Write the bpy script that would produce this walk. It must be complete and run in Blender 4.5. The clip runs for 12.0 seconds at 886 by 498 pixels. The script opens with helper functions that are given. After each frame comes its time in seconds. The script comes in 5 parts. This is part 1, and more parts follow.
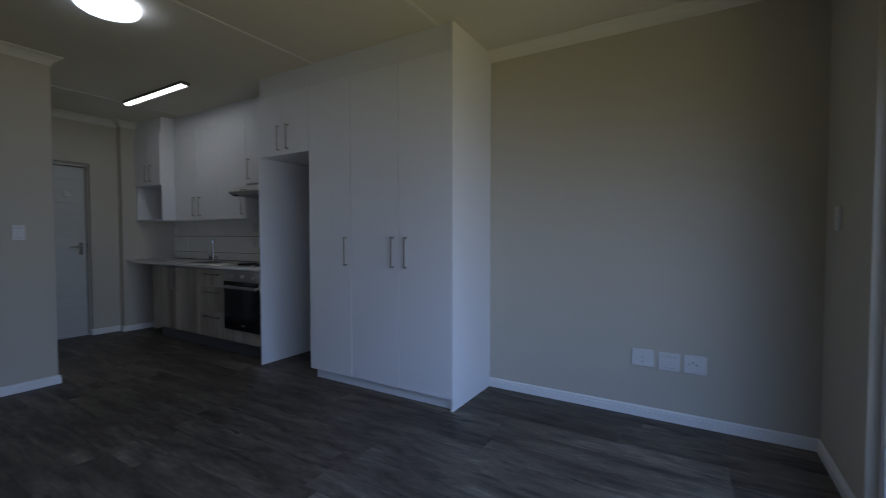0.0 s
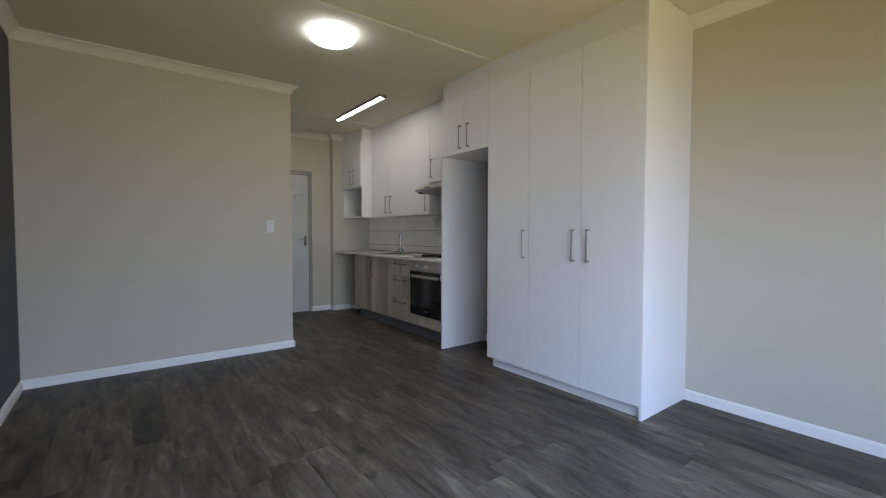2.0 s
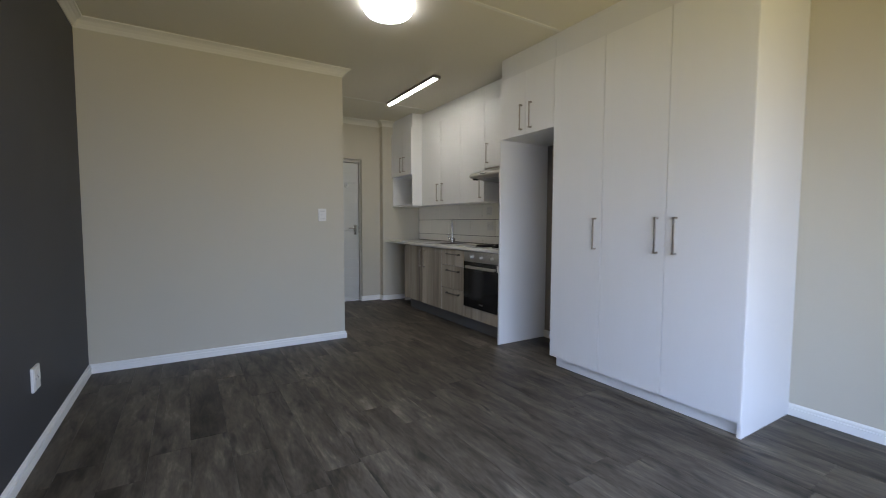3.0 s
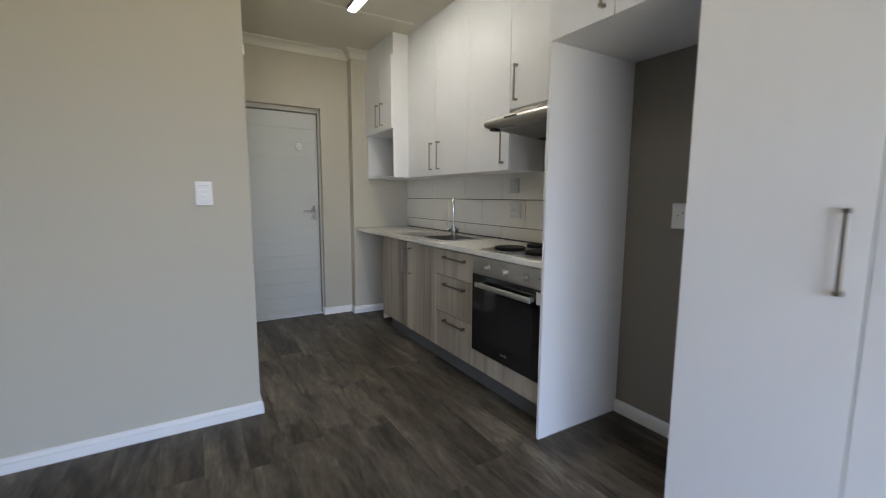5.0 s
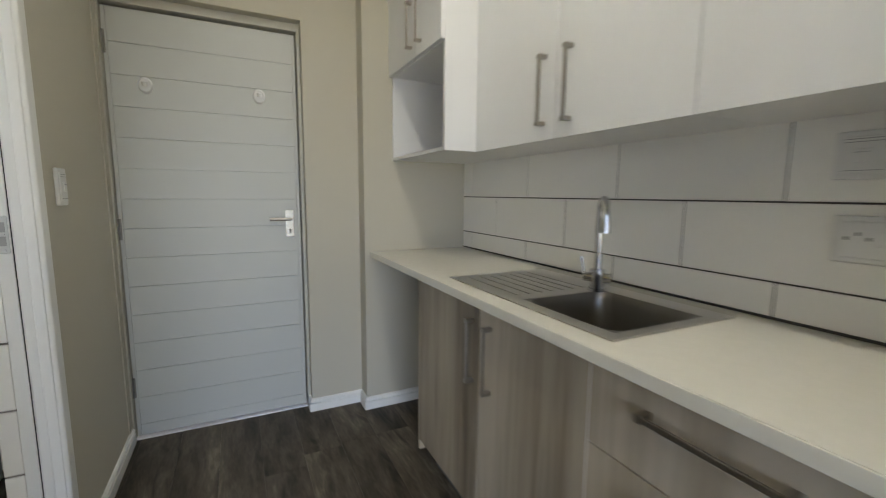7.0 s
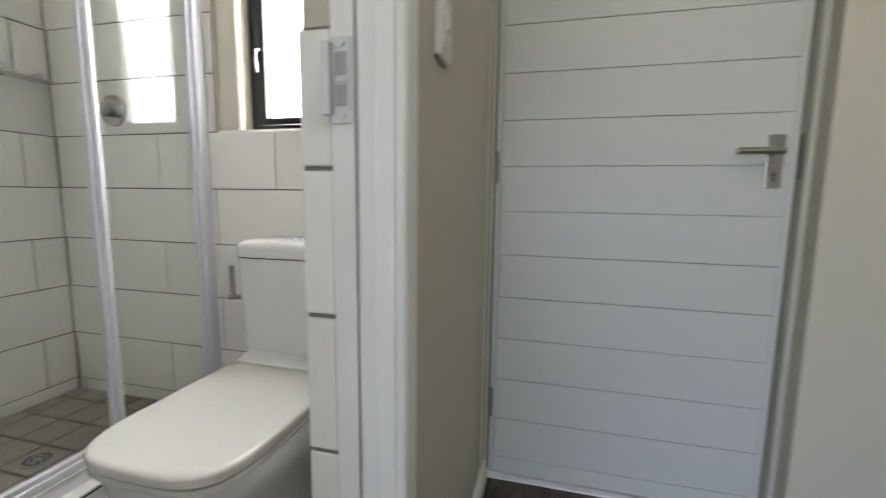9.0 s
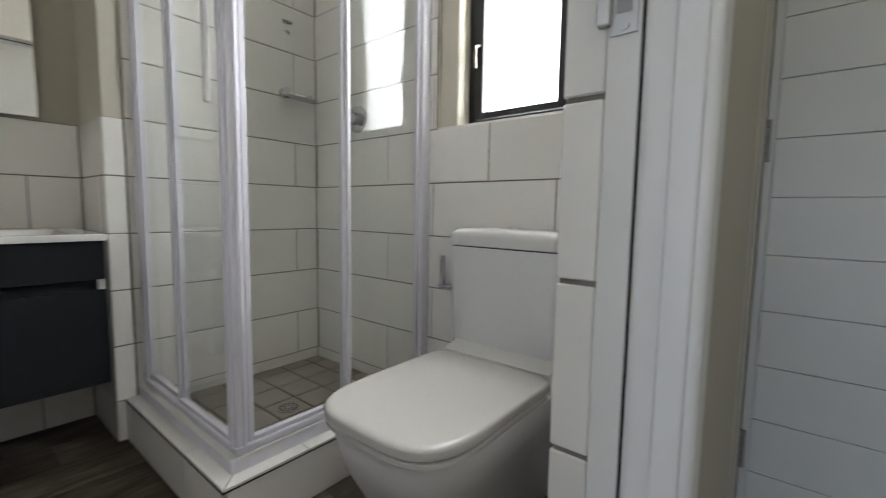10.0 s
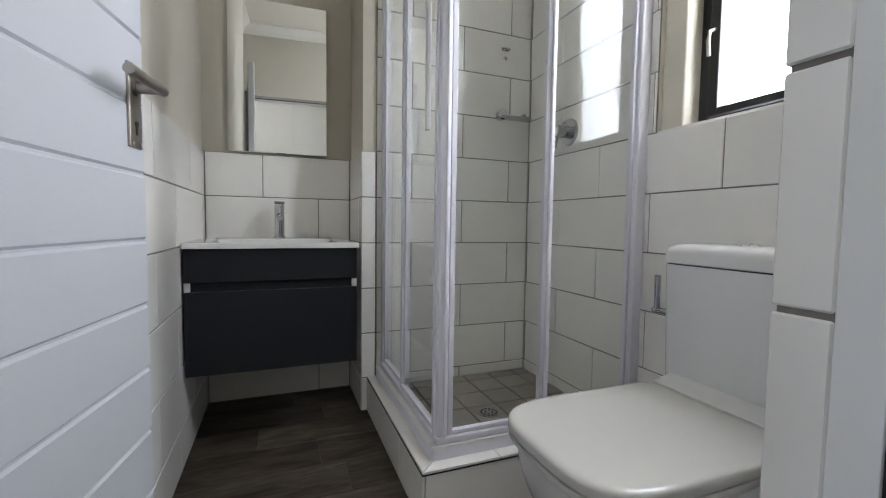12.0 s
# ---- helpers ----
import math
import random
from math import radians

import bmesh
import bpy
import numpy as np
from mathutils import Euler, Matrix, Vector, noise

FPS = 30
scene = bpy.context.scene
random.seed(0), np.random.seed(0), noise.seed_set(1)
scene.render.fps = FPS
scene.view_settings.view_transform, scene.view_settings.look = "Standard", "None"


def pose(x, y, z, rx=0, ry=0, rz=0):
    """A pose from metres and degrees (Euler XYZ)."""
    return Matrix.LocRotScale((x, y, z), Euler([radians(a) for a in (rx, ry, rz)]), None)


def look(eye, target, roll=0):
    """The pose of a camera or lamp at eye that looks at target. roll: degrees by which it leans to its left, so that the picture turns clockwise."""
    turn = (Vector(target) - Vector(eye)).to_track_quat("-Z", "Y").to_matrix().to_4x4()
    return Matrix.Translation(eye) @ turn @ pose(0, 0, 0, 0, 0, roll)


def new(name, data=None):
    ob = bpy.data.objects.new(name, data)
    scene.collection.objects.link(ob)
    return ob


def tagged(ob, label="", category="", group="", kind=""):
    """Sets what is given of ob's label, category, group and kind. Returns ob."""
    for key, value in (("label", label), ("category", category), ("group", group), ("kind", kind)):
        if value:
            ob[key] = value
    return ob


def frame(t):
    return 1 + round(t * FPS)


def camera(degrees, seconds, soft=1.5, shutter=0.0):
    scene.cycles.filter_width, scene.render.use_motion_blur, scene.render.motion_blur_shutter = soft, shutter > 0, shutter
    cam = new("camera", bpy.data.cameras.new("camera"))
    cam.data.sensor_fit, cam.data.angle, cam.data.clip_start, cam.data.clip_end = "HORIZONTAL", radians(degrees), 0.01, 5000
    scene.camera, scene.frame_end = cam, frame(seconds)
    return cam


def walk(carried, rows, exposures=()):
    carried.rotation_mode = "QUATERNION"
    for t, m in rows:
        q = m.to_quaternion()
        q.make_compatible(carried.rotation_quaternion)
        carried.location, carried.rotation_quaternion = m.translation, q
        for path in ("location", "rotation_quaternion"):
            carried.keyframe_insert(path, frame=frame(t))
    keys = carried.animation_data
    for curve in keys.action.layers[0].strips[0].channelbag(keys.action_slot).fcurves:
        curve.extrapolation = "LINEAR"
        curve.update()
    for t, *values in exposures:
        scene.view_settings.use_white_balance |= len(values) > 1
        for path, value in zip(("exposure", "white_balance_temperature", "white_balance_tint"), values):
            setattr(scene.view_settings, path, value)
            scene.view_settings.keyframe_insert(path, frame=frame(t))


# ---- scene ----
cam = camera(92.9, 12.0, soft=1.05, shutter=0.4)
PATH = [
    (0, (-1.309, -4.525, 1.213), (0.404, -3.495, 1.151), 0.0),
    (0.5, (-1.339, -4.498, 1.2), (0.232, -3.262, 1.146), 0.1),
    (1, (-1.36, -4.471, 1.195), (0.081, -3.085, 1.14), 0.1),
    (1.5, (-1.364, -4.443, 1.182), (-0.046, -2.94, 1.123), -0.0),
    (2, (-1.38, -4.421, 1.174), (-0.17, -2.83, 1.1), 0.1),
    (2.5, (-1.405, -4.34, 1.171), (-0.288, -2.684, 1.077), 0.1),
    (3, (-1.349, -4.154, 1.163), (-0.308, -2.451, 1.04), 0.2),
    (3.2, (-1.289, -4.049, 1.162), (-0.264, -2.337, 1.032), 0.2),
    (4.8, (-0.421, -2.718, 1.208), (0.604, -1.016, 0.979), 0.6),
    (5, (-0.277, -2.523, 1.228), (0.742, -0.82, 0.982), 0.3),
    (5.5, (0.0, -1.999, 1.24), (1.035, -0.307, 0.983), 0.4),
    (6, (0.32, -1.506, 1.255), (1.326, 0.202, 0.99), 0.5),
    (6.5, (0.502, -1.007, 1.253), (1.46, 0.728, 0.984), 0.3),
    (6.7, (0.55, -0.821, 1.242), (1.486, 0.927, 0.979), 0.4),
    (8.3, (0.448, 0.342, 1.061), (0.541, 2.323, 0.799), 0.2),
    (8.5, (0.378, 0.42, 1.018), (0.296, 2.401, 0.753), 0.3),
    (9, (0.223, 0.524, 0.955), (-0.268, 2.447, 0.703), 0.7),
    (9.5, (0.142, 0.57, 0.907), (-0.744, 2.349, 0.682), 0.7),
    (10, (0.097, 0.574, 0.865), (-1.155, 2.122, 0.682), 0.9),
    (10.5, (0.1, 0.588, 0.857), (-1.435, 1.862, 0.715), 1.0),
    (11, (0.115, 0.6, 0.854), (-1.587, 1.643, 0.728), 1.0),
    (11.5, (0.114, 0.611, 0.85), (-1.69, 1.464, 0.727), 0.9),
    (12, (0.13, 0.635, 0.855), (-1.729, 1.362, 0.735), 0.8),
]
EXPOSURES = [(0.0, -1.65, 5500, 15), (0.5, -0.82, 6050, 14), (1.0, -0.53, 6200, 15.5), (1.5, -0.33, 6350, 14.5), (2.5, -0.13, 6500, 14.5), (5.0, 0.32, 6540, 14),
             (6.0, 0.43, 6600, 12.5), (6.5, 0.47, 6750, 11), (8.5, 0.68, 6750, 12), (9.0, 0.64, 6600, 12), (9.6, 0.32, 6500, 13), (10.5, 0.16, 6400, 13), (12.0, 0.23, 6200, 15)]
walk(cam, [(t, look(eye, target, roll)) for t, eye, target, roll in PATH], EXPOSURES)

# ---- world, sun, daylight ----
world = bpy.data.worlds.new("sky")
scene.world = world
world.use_nodes = True
wn = world.node_tree.nodes
sky = wn.new("ShaderNodeTexSky")
sky.sky_type, sky.sun_disc = "NISHITA", False
sky.sun_elevation, sky.sun_rotation = radians(52), radians(90)
world.node_tree.links.new(sky.outputs[0], wn["Background"].inputs[0])
wn["Background"].inputs[1].default_value = 0.15
sun_data = bpy.data.lights.new("sun", "SUN")
sun_data.energy, sun_data.angle, sun_data.color = 4.0, radians(0.5), (1.0, 0.95, 0.86)
sun = new("sun", sun_data)
sun.matrix_world = look((8, 0, 10.2), (0, 0, 0))


def area_light(name, eye, target, w, h, watts, colour, spread=180):
    d = bpy.data.lights.new(name, "AREA")
    d.shape, d.size, d.size_y, d.energy, d.color = "RECTANGLE", w, h, watts, colour
    d.spread = radians(spread)
    ob = new(name, d)
    ob.matrix_world = look(eye, target)
    return ob


# sky light (falling) and light from the sunlit ground (rising) of the sliding door, each towards both sides of the room,
# then the bathroom window
for side, share in ((1, 0.54), (-1, 0.46)):
    area_light("door_daylight", (-0.315, -5.32, 1.12), (-0.315 + side * 1.9, -2.3, -1.45), 2.8, 2.0, 126 * share, (0.465, 0.64, 1.0), 116)
    area_light("door_ground_light", (-0.315, -5.325, 1.0), (-0.315 + side * 1.7, -2.3, 3.3), 2.8, 1.9, 36 * share, (1.0, 0.84, 0.31), 114)
area_light("window_daylight", (-0.66, 2.05, 1.77), (-1.1, 0.5, 1.5), 0.70, 1.3, 50, (0.95, 0.98, 1.0))


# ---- materials ----
def nodes_of(m):
    m.use_nodes = True
    nt = m.node_tree
    return nt.nodes, nt.links, nt.nodes["Principled BSDF"]


def surface(name, colour, rough=0.5, metal=0.0, vary=0.08, scale=6.0, grain=0.0, grain_scale=250.0, bump=0.02,
            bump_scale=300.0, random_amount=0.0, coat=0.0, stretch=(1, 1, 1), rough_vary=0.1):
    """Base colour with two scales of variation, a fine relief and uneven gloss."""
    m = bpy.data.materials.new(name)
    n, l, p = nodes_of(m)
    tc = n.new("ShaderNodeTexCoord")
    mp = n.new("ShaderNodeMapping")
    mp.inputs["Scale"].default_value = stretch
    l.new(tc.outputs["Object"], mp.inputs[0])
    big = n.new("ShaderNodeTexNoise")
    big.inputs["Scale"].default_value, big.inputs["Detail"].default_value = scale, 4
    fine = n.new("ShaderNodeTexNoise")
    fine.inputs["Scale"].default_value, fine.inputs["Detail"].default_value = grain_scale, 2
    for t in (big, fine):
        l.new(mp.outputs[0], t.inputs["Vector"])
    a = n.new("ShaderNodeMix")
    a.data_type = "RGBA"
    a.inputs[6].default_value = (*[c * (1 - vary) for c in colour], 1)
    a.inputs[7].default_value = (*[min(1, c * (1 + vary)) for c in colour], 1)
    l.new(big.outputs[0], a.inputs[0])
    out = a.outputs[2]
    if grain:
        b = n.new("ShaderNodeMix")
        b.data_type, b.blend_type = "RGBA", "OVERLAY"
        b.inputs[0].default_value = grain
        l.new(out, b.inputs[6])
        l.new(fine.outputs[0], b.inputs[7])
        out = b.outputs[2]
    if random_amount:
        info = n.new("ShaderNodeObjectInfo")
        rng = n.new("ShaderNodeMapRange")
        rng.inputs[3].default_value, rng.inputs[4].default_value = 1 - random_amount, 1 + random_amount
        l.new(info.outputs["Random"], rng.inputs[0])
        hsv = n.new("ShaderNodeHueSaturation")
        l.new(rng.outputs[0], hsv.inputs["Value"])
        l.new(out, hsv.inputs["Color"])
        out = hsv.outputs[0]
    l.new(out, p.inputs["Base Color"])
    rr = n.new("ShaderNodeMapRange")
    rr.inputs[3].default_value, rr.inputs[4].default_value = max(0.02, rough * (1 - rough_vary)), min(1, rough * (1 + rough_vary))
    l.new(big.outputs[0], rr.inputs[0])
    l.new(rr.outputs[0], p.inputs["Roughness"])
    p.inputs["Metallic"].default_value = metal
    p.inputs["Coat Weight"].default_value = coat
    if bump:
        bt = n.new("ShaderNodeTexNoise")
        bt.inputs["Scale"].default_value, bt.inputs["Detail"].default_value = bump_scale, 3
        l.new(mp.outputs[0], bt.inputs["Vector"])
        bp = n.new("ShaderNodeBump")
        bp.inputs["Strength"].default_value, bp.inputs["Distance"].default_value = bump, 0.004
        l.new(bt.outputs[0], bp.inputs["Height"])
        l.new(bp.outputs[0], p.inputs["Normal"])
    return m


def wood(name, stops, along, across, rough, bump=0.06, randomise=True, contrast=1.0, knots=0.0, lots=0.24, fine=0.4, broad=0.35):
    """Streaky boards: the grain runs along the axis with the small scale in `along`."""
    m = bpy.data.materials.new(name)
    n, l, p = nodes_of(m)
    tc = n.new("ShaderNodeTexCoord")
    vec = tc.outputs["Object"]
    info = n.new("ShaderNodeObjectInfo")
    if randomise:
        mul = n.new("ShaderNodeMath")
        mul.operation = "MULTIPLY"
        mul.inputs[1].default_value = 53.0
        l.new(info.outputs["Random"], mul.inputs[0])
        add = n.new("ShaderNodeVectorMath")
        l.new(vec, add.inputs[0])
        l.new(mul.outputs[0], add.inputs[1])
        vec = add.outputs[0]
    layers = []
    for k, (s, det, dist) in enumerate(((1.0, 5, 0.9), (5.5, 4, 0.3), (0.35, 3, 0.5))):
        mp = n.new("ShaderNodeMapping")
        mp.inputs["Scale"].default_value = tuple(c * s for c in along)
        l.new(vec, mp.inputs[0])
        t = n.new("ShaderNodeTexNoise")
        t.inputs["Scale"].default_value, t.inputs["Detail"].default_value, t.inputs["Distortion"].default_value = across, det, dist
        t.inputs["Roughness"].default_value = 0.6
        l.new(mp.outputs[0], t.inputs["Vector"])
        layers.append(t.outputs[0])
    m1 = n.new("ShaderNodeMix")
    m1.inputs[0].default_value = fine
    l.new(layers[0], m1.inputs[2])
    l.new(layers[1], m1.inputs[3])
    m2 = n.new("ShaderNodeMix")
    m2.inputs[0].default_value = broad
    l.new(m1.outputs[0], m2.inputs[2])
    l.new(layers[2], m2.inputs[3])
    shift = n.new("ShaderNodeMapRange")
    shift.inputs[1].default_value, shift.inputs[2].default_value = 0.5 - 0.16 / contrast, 0.5 + 0.16 / contrast
    l.new(m2.outputs[0], shift.inputs[0])
    val = shift.outputs[0]
    if randomise:
        am = n.new("ShaderNodeMath")
        am.operation = "MULTIPLY_ADD"
        am.inputs[1].default_value, am.inputs[2].default_value = lots, -lots / 2
        l.new(info.outputs["Random"], am.inputs[0])
        ad = n.new("ShaderNodeMath")
        ad.operation, ad.use_clamp = "ADD", True
        l.new(val, ad.inputs[0])
        l.new(am.outputs[0], ad.inputs[1])
        val = ad.outputs[0]
    ramp = n.new("ShaderNodeValToRGB")
    els = ramp.color_ramp.elements
    while len(els) < len(stops):
        els.new(0.5)
    for e, (pos, c) in zip(els, stops):
        e.position, e.color = pos, (*c, 1)
    l.new(val, ramp.inputs[0])
    tone = ramp.outputs[0]
    if knots:
        mp = n.new("ShaderNodeMapping")
        mp.inputs["Scale"].default_value = (15.0, 3.6, 1.0)
        l.new(vec, mp.inputs[0])
        kn = n.new("ShaderNodeTexNoise")
        kn.inputs["Scale"].default_value, kn.inputs["Detail"].default_value, kn.inputs["Distortion"].default_value = 1.0, 4, 0.7
        l.new(mp.outputs[0], kn.inputs["Vector"])
        spot = n.new("ShaderNodeMapRange")
        spot.inputs[1].default_value, spot.inputs[2].default_value, spot.inputs[3].default_value, spot.inputs[4].default_value = 0.56, 0.74, 0.0, knots
        l.new(kn.outputs[0], spot.inputs[0])
        dark = n.new("ShaderNodeMix")
        dark.data_type = "RGBA"
        dark.inputs[7].default_value = (*stops[0][1], 1)
        l.new(spot.outputs[0], dark.inputs[0])
        l.new(tone, dark.inputs[6])
        tone = dark.outputs[2]
    l.new(tone, p.inputs["Base Color"])
    rr = n.new("ShaderNodeMapRange")
    rr.inputs[3].default_value, rr.inputs[4].default_value = rough * 0.85, rough * 1.2
    l.new(layers[1], rr.inputs[0])
    l.new(rr.outputs[0], p.inputs["Roughness"])
    bp = n.new("ShaderNodeBump")
    bp.inputs["Strength"].default_value, bp.inputs["Distance"].default_value = bump, 0.003
    l.new(layers[1], bp.inputs["Height"])
    l.new(bp.outputs[0], p.inputs["Normal"])
    return m


def glowing(name, colour, strength):
    m = bpy.data.materials.new(name)
    n, l, p = nodes_of(m)
    p.inputs["Base Color"].default_value = (0.8, 0.8, 0.8, 1)
    p.inputs["Emission Color"].default_value = (*colour, 1)
    p.inputs["Emission Strength"].default_value = strength
    return m


def clear_glass(name, tint=(0.982, 0.992, 0.988)):
    """Thin flat glass: straight through, with a Fresnel gloss."""
    m = bpy.data.materials.new(name)
    n, l, p = nodes_of(m)
    n.remove(p)
    clear = n.new("ShaderNodeBsdfTransparent")
    clear.inputs[0].default_value = (*tint, 1)
    gloss = n.new("ShaderNodeBsdfGlossy")
    gloss.inputs["Roughness"].default_value = 0.0
    facing = n.new("ShaderNodeLayerWeight")
    facing.inputs[0].default_value = 0.5
    power = n.new("ShaderNodeMath")
    power.operation = "POWER"
    power.inputs[1].default_value = 5.0
    l.new(facing.outputs["Facing"], power.inputs[0])
    f = n.new("ShaderNodeMath")
    f.operation = "MULTIPLY_ADD"
    f.inputs[1].default_value, f.inputs[2].default_value = 0.95, 0.022
    l.new(power.outputs[0], f.inputs[0])
    mix = n.new("ShaderNodeMixShader")
    l.new(f.outputs[0], mix.inputs[0])
    l.new(clear.outputs[0], mix.inputs[1])
    l.new(gloss.outputs[0], mix.inputs[2])
    l.new(mix.outputs[0], n["Material Output"].inputs["Surface"])
    return m


WALL = surface("greige wall paint", (0.508, 0.478, 0.398), 0.75, vary=0.03, scale=1.5, bump=0.10, bump_scale=220, grain=0.04, grain_scale=400)
TAUPE = surface("dark taupe niche sheet", (0.235, 0.211, 0.178), 0.7, vary=0.04, scale=1.5, bump=0.10, bump_scale=220)
DARK = surface("charcoal wall paint", (0.046, 0.0465, 0.050), 0.6, vary=0.08, scale=1.5, bump=0.10, bump_scale=220)
CEIL = surface("ceiling paint", (0.61, 0.58, 0.50), 0.85, vary=0.02, scale=1.2, bump=0.05, bump_scale=160)
TRIM = surface("white gloss trim", (0.78, 0.78, 0.76), 0.4, vary=0.03, scale=8, bump=0.03, bump_scale=90)
CORNICE = surface("cornice plaster", (0.66, 0.645, 0.59), 0.7, vary=0.02, scale=3, bump=0.02)
WHITE = surface("white melamine", (0.72, 0.72, 0.72), 0.42, vary=0.015, scale=3, bump=0.03, bump_scale=500, stretch=(6, 6, 1))
EDGE = surface("melamine edging", (0.66, 0.66, 0.66), 0.45, vary=0.02)
OAK = wood("grey oak melamine", [(0.0, (0.165, 0.132, 0.096)), (0.45, (0.345, 0.292, 0.222)), (1.0, (0.50, 0.44, 0.35))], (1.0, 1.0, 0.07), 4.6, 0.45, contrast=1.55, fine=0.2)
PLANK = wood("dark vinyl plank", [(0.0, (0.012, 0.0098, 0.0072)), (0.35, (0.058, 0.047, 0.035)), (0.7, (0.114, 0.095, 0.072)), (1.0, (0.215, 0.184, 0.144))], (1.0, 0.20, 1.0), 14, 0.44, bump=0.08, contrast=1.1, knots=0.85, lots=0.17, fine=0.36, broad=0.42)
PLANK.node_tree.nodes["Principled BSDF"].inputs["Specular IOR Level"].default_value = 0.26
JOINT = surface("dark floor joint", (0.03, 0.026, 0.022), 0.8)
TOP = surface("white quartz counter", (0.72, 0.70, 0.63), 0.22, vary=0.03, scale=40, grain=0.10, grain_scale=600, bump=0.0)
STEEL = surface("brushed steel", (0.52, 0.50, 0.47), 0.3, 1.0, vary=0.08, scale=8, bump=0.05, bump_scale=300, stretch=(1, 0.04, 1))
HOOD = surface("brushed hood steel", (0.46, 0.44, 0.405), 0.44, 1.0, vary=0.10, scale=8, bump=0.05, bump_scale=300, stretch=(1, 0.04, 1))
KNOB = surface("satin knob", (0.50, 0.49, 0.46), 0.34, 1.0, vary=0.04, scale=20, bump=0.0)
GALV = surface("galvanised steel", (0.58, 0.59, 0.58), 0.42, 0.8, vary=0.12, scale=40, bump=0.03)
HINGE = surface("dull hinge steel", (0.26, 0.25, 0.235), 0.5, 0.8, vary=0.1, scale=30, bump=0.0)
GREYLINE = surface("grey moulding line", (0.33, 0.33, 0.33), 0.6)
SEAL = surface("grey rubber seal", (0.15, 0.15, 0.165), 0.6)
BRIGHT = surface("polished steel edge", (0.62, 0.60, 0.56), 0.18, 1.0, vary=0.05, scale=20, bump=0.0)
DARKNICKEL = surface("dark nickel", (0.22, 0.198, 0.17), 0.34, 1.0, vary=0.08, scale=20, bump=0.0)
NICKEL = surface("satin nickel", (0.38, 0.35, 0.315), 0.30, 1.0, vary=0.05, scale=20, bump=0.0)
DULLCHROME = surface("dull chrome", (0.56, 0.56, 0.57), 0.12, 1.0, vary=0.05, bump=0.0)
TAPCHROME = surface("tap chrome", (0.54, 0.54, 0.55), 0.09, 1.0, vary=0.03, bump=0.0)
CHROME = surface("chrome", (0.8, 0.8, 0.82), 0.06, 1.0, vary=0.02, bump=0.0)
BLACKGLASS = surface("black oven glass", (0.006, 0.006, 0.007), 0.06, vary=0.1, bump=0.0, coat=0.3)
IRON = surface("black hotplate iron", (0.007, 0.007, 0.0075), 0.62, vary=0.2, scale=60, bump=0.15, bump_scale=500)
IRON.node_tree.nodes["Principled BSDF"].inputs["Specular IOR Level"].default_value = 0.22
BLACK = surface("black plastic", (0.012, 0.012, 0.013), 0.4, vary=0.1)
FILTER = surface("hood filter steel", (0.34, 0.33, 0.32), 0.42, 0.8, vary=0.2, scale=30, bump=0.2, bump_scale=900)
TILE = surface("white glazed tile", (0.85, 0.835, 0.795), 0.14, vary=0.03, scale=5, bump=0.02, bump_scale=25, random_amount=0.035, rough_vary=0.25)
GROUT = surface("dark grey grout", (0.075, 0.071, 0.066), 0.9, vary=0.2, scale=30, bump=0.2, bump_scale=800)
BATHGROUT = surface("taupe bathroom grout", (0.21, 0.198, 0.18), 0.9, vary=0.2, scale=30, bump=0.2, bump_scale=800)
MOSAIC = surface("beige shower floor tile", (0.30, 0.275, 0.235), 0.5, vary=0.15, scale=18, bump=0.10, bump_scale=120, random_amount=0.14)
DOORPAINT = surface("pale grey door paint", (0.50, 0.51, 0.485), 0.42, vary=0.02, scale=3, bump=0.04, bump_scale=120)
FRAMEPAINT = surface("greige door frame paint", (0.45, 0.435, 0.38), 0.45, vary=0.04, scale=4, bump=0.03)
BATHDOOR = surface("white door paint", (0.565, 0.58, 0.615), 0.4, vary=0.02, scale=3, bump=0.04, bump_scale=120)
CERAMIC = surface("white ceramic", (0.72, 0.715, 0.695), 0.08, vary=0.01, bump=0.0, coat=0.4)
SEAT = surface("white seat plastic", (0.60, 0.59, 0.555), 0.17, vary=0.015, bump=0.0)
CISTERN = surface("cistern ceramic", (0.70, 0.705, 0.70), 0.10, vary=0.01, bump=0.0, coat=0.3)
VANITY = surface("anthracite vanity board", (0.014, 0.016, 0.020), 0.5, vary=0.1, scale=4, bump=0.02)
VANITY.node_tree.nodes["Principled BSDF"].inputs["Specular IOR Level"].default_value = 0.22
ALU = surface("white powder-coated aluminium", (0.74, 0.73, 0.79), 0.42, 0.0, vary=0.02, scale=6, bump=0.0)
BLACKALU = surface("black window aluminium", (0.014, 0.014, 0.015), 0.4, 0.2, vary=0.1)
PLASTIC = surface("white switch plastic", (0.68, 0.675, 0.66), 0.3, vary=0.02, bump=0.0)
DARKSLOT = surface("dark slot", (0.02, 0.02, 0.02), 0.7)
PLINTH = surface("grey plinth board", (0.125, 0.122, 0.118), 0.5, vary=0.1)
MIRROR = surface("mirror silver", (0.86, 0.88, 0.87), 0.015, 1.0, vary=0.01, bump=0.0)
GLASS = clear_glass("clear glass")
CREAM = surface("cream reveal plaster", (0.66, 0.62, 0.52), 0.7, vary=0.03, scale=4, bump=0.08)
SOIL = surface("dry ground", (0.36, 0.27, 0.17), 0.95, vary=0.3, scale=0.3, bump=0.3, bump_scale=8)
LAMPGLOW = glowing("lamp diffuser", (0.95, 0.98, 1.0), 12.5)
HAZE = glowing("bright hazy sky", (0.90, 0.96, 1.0), 4.6)
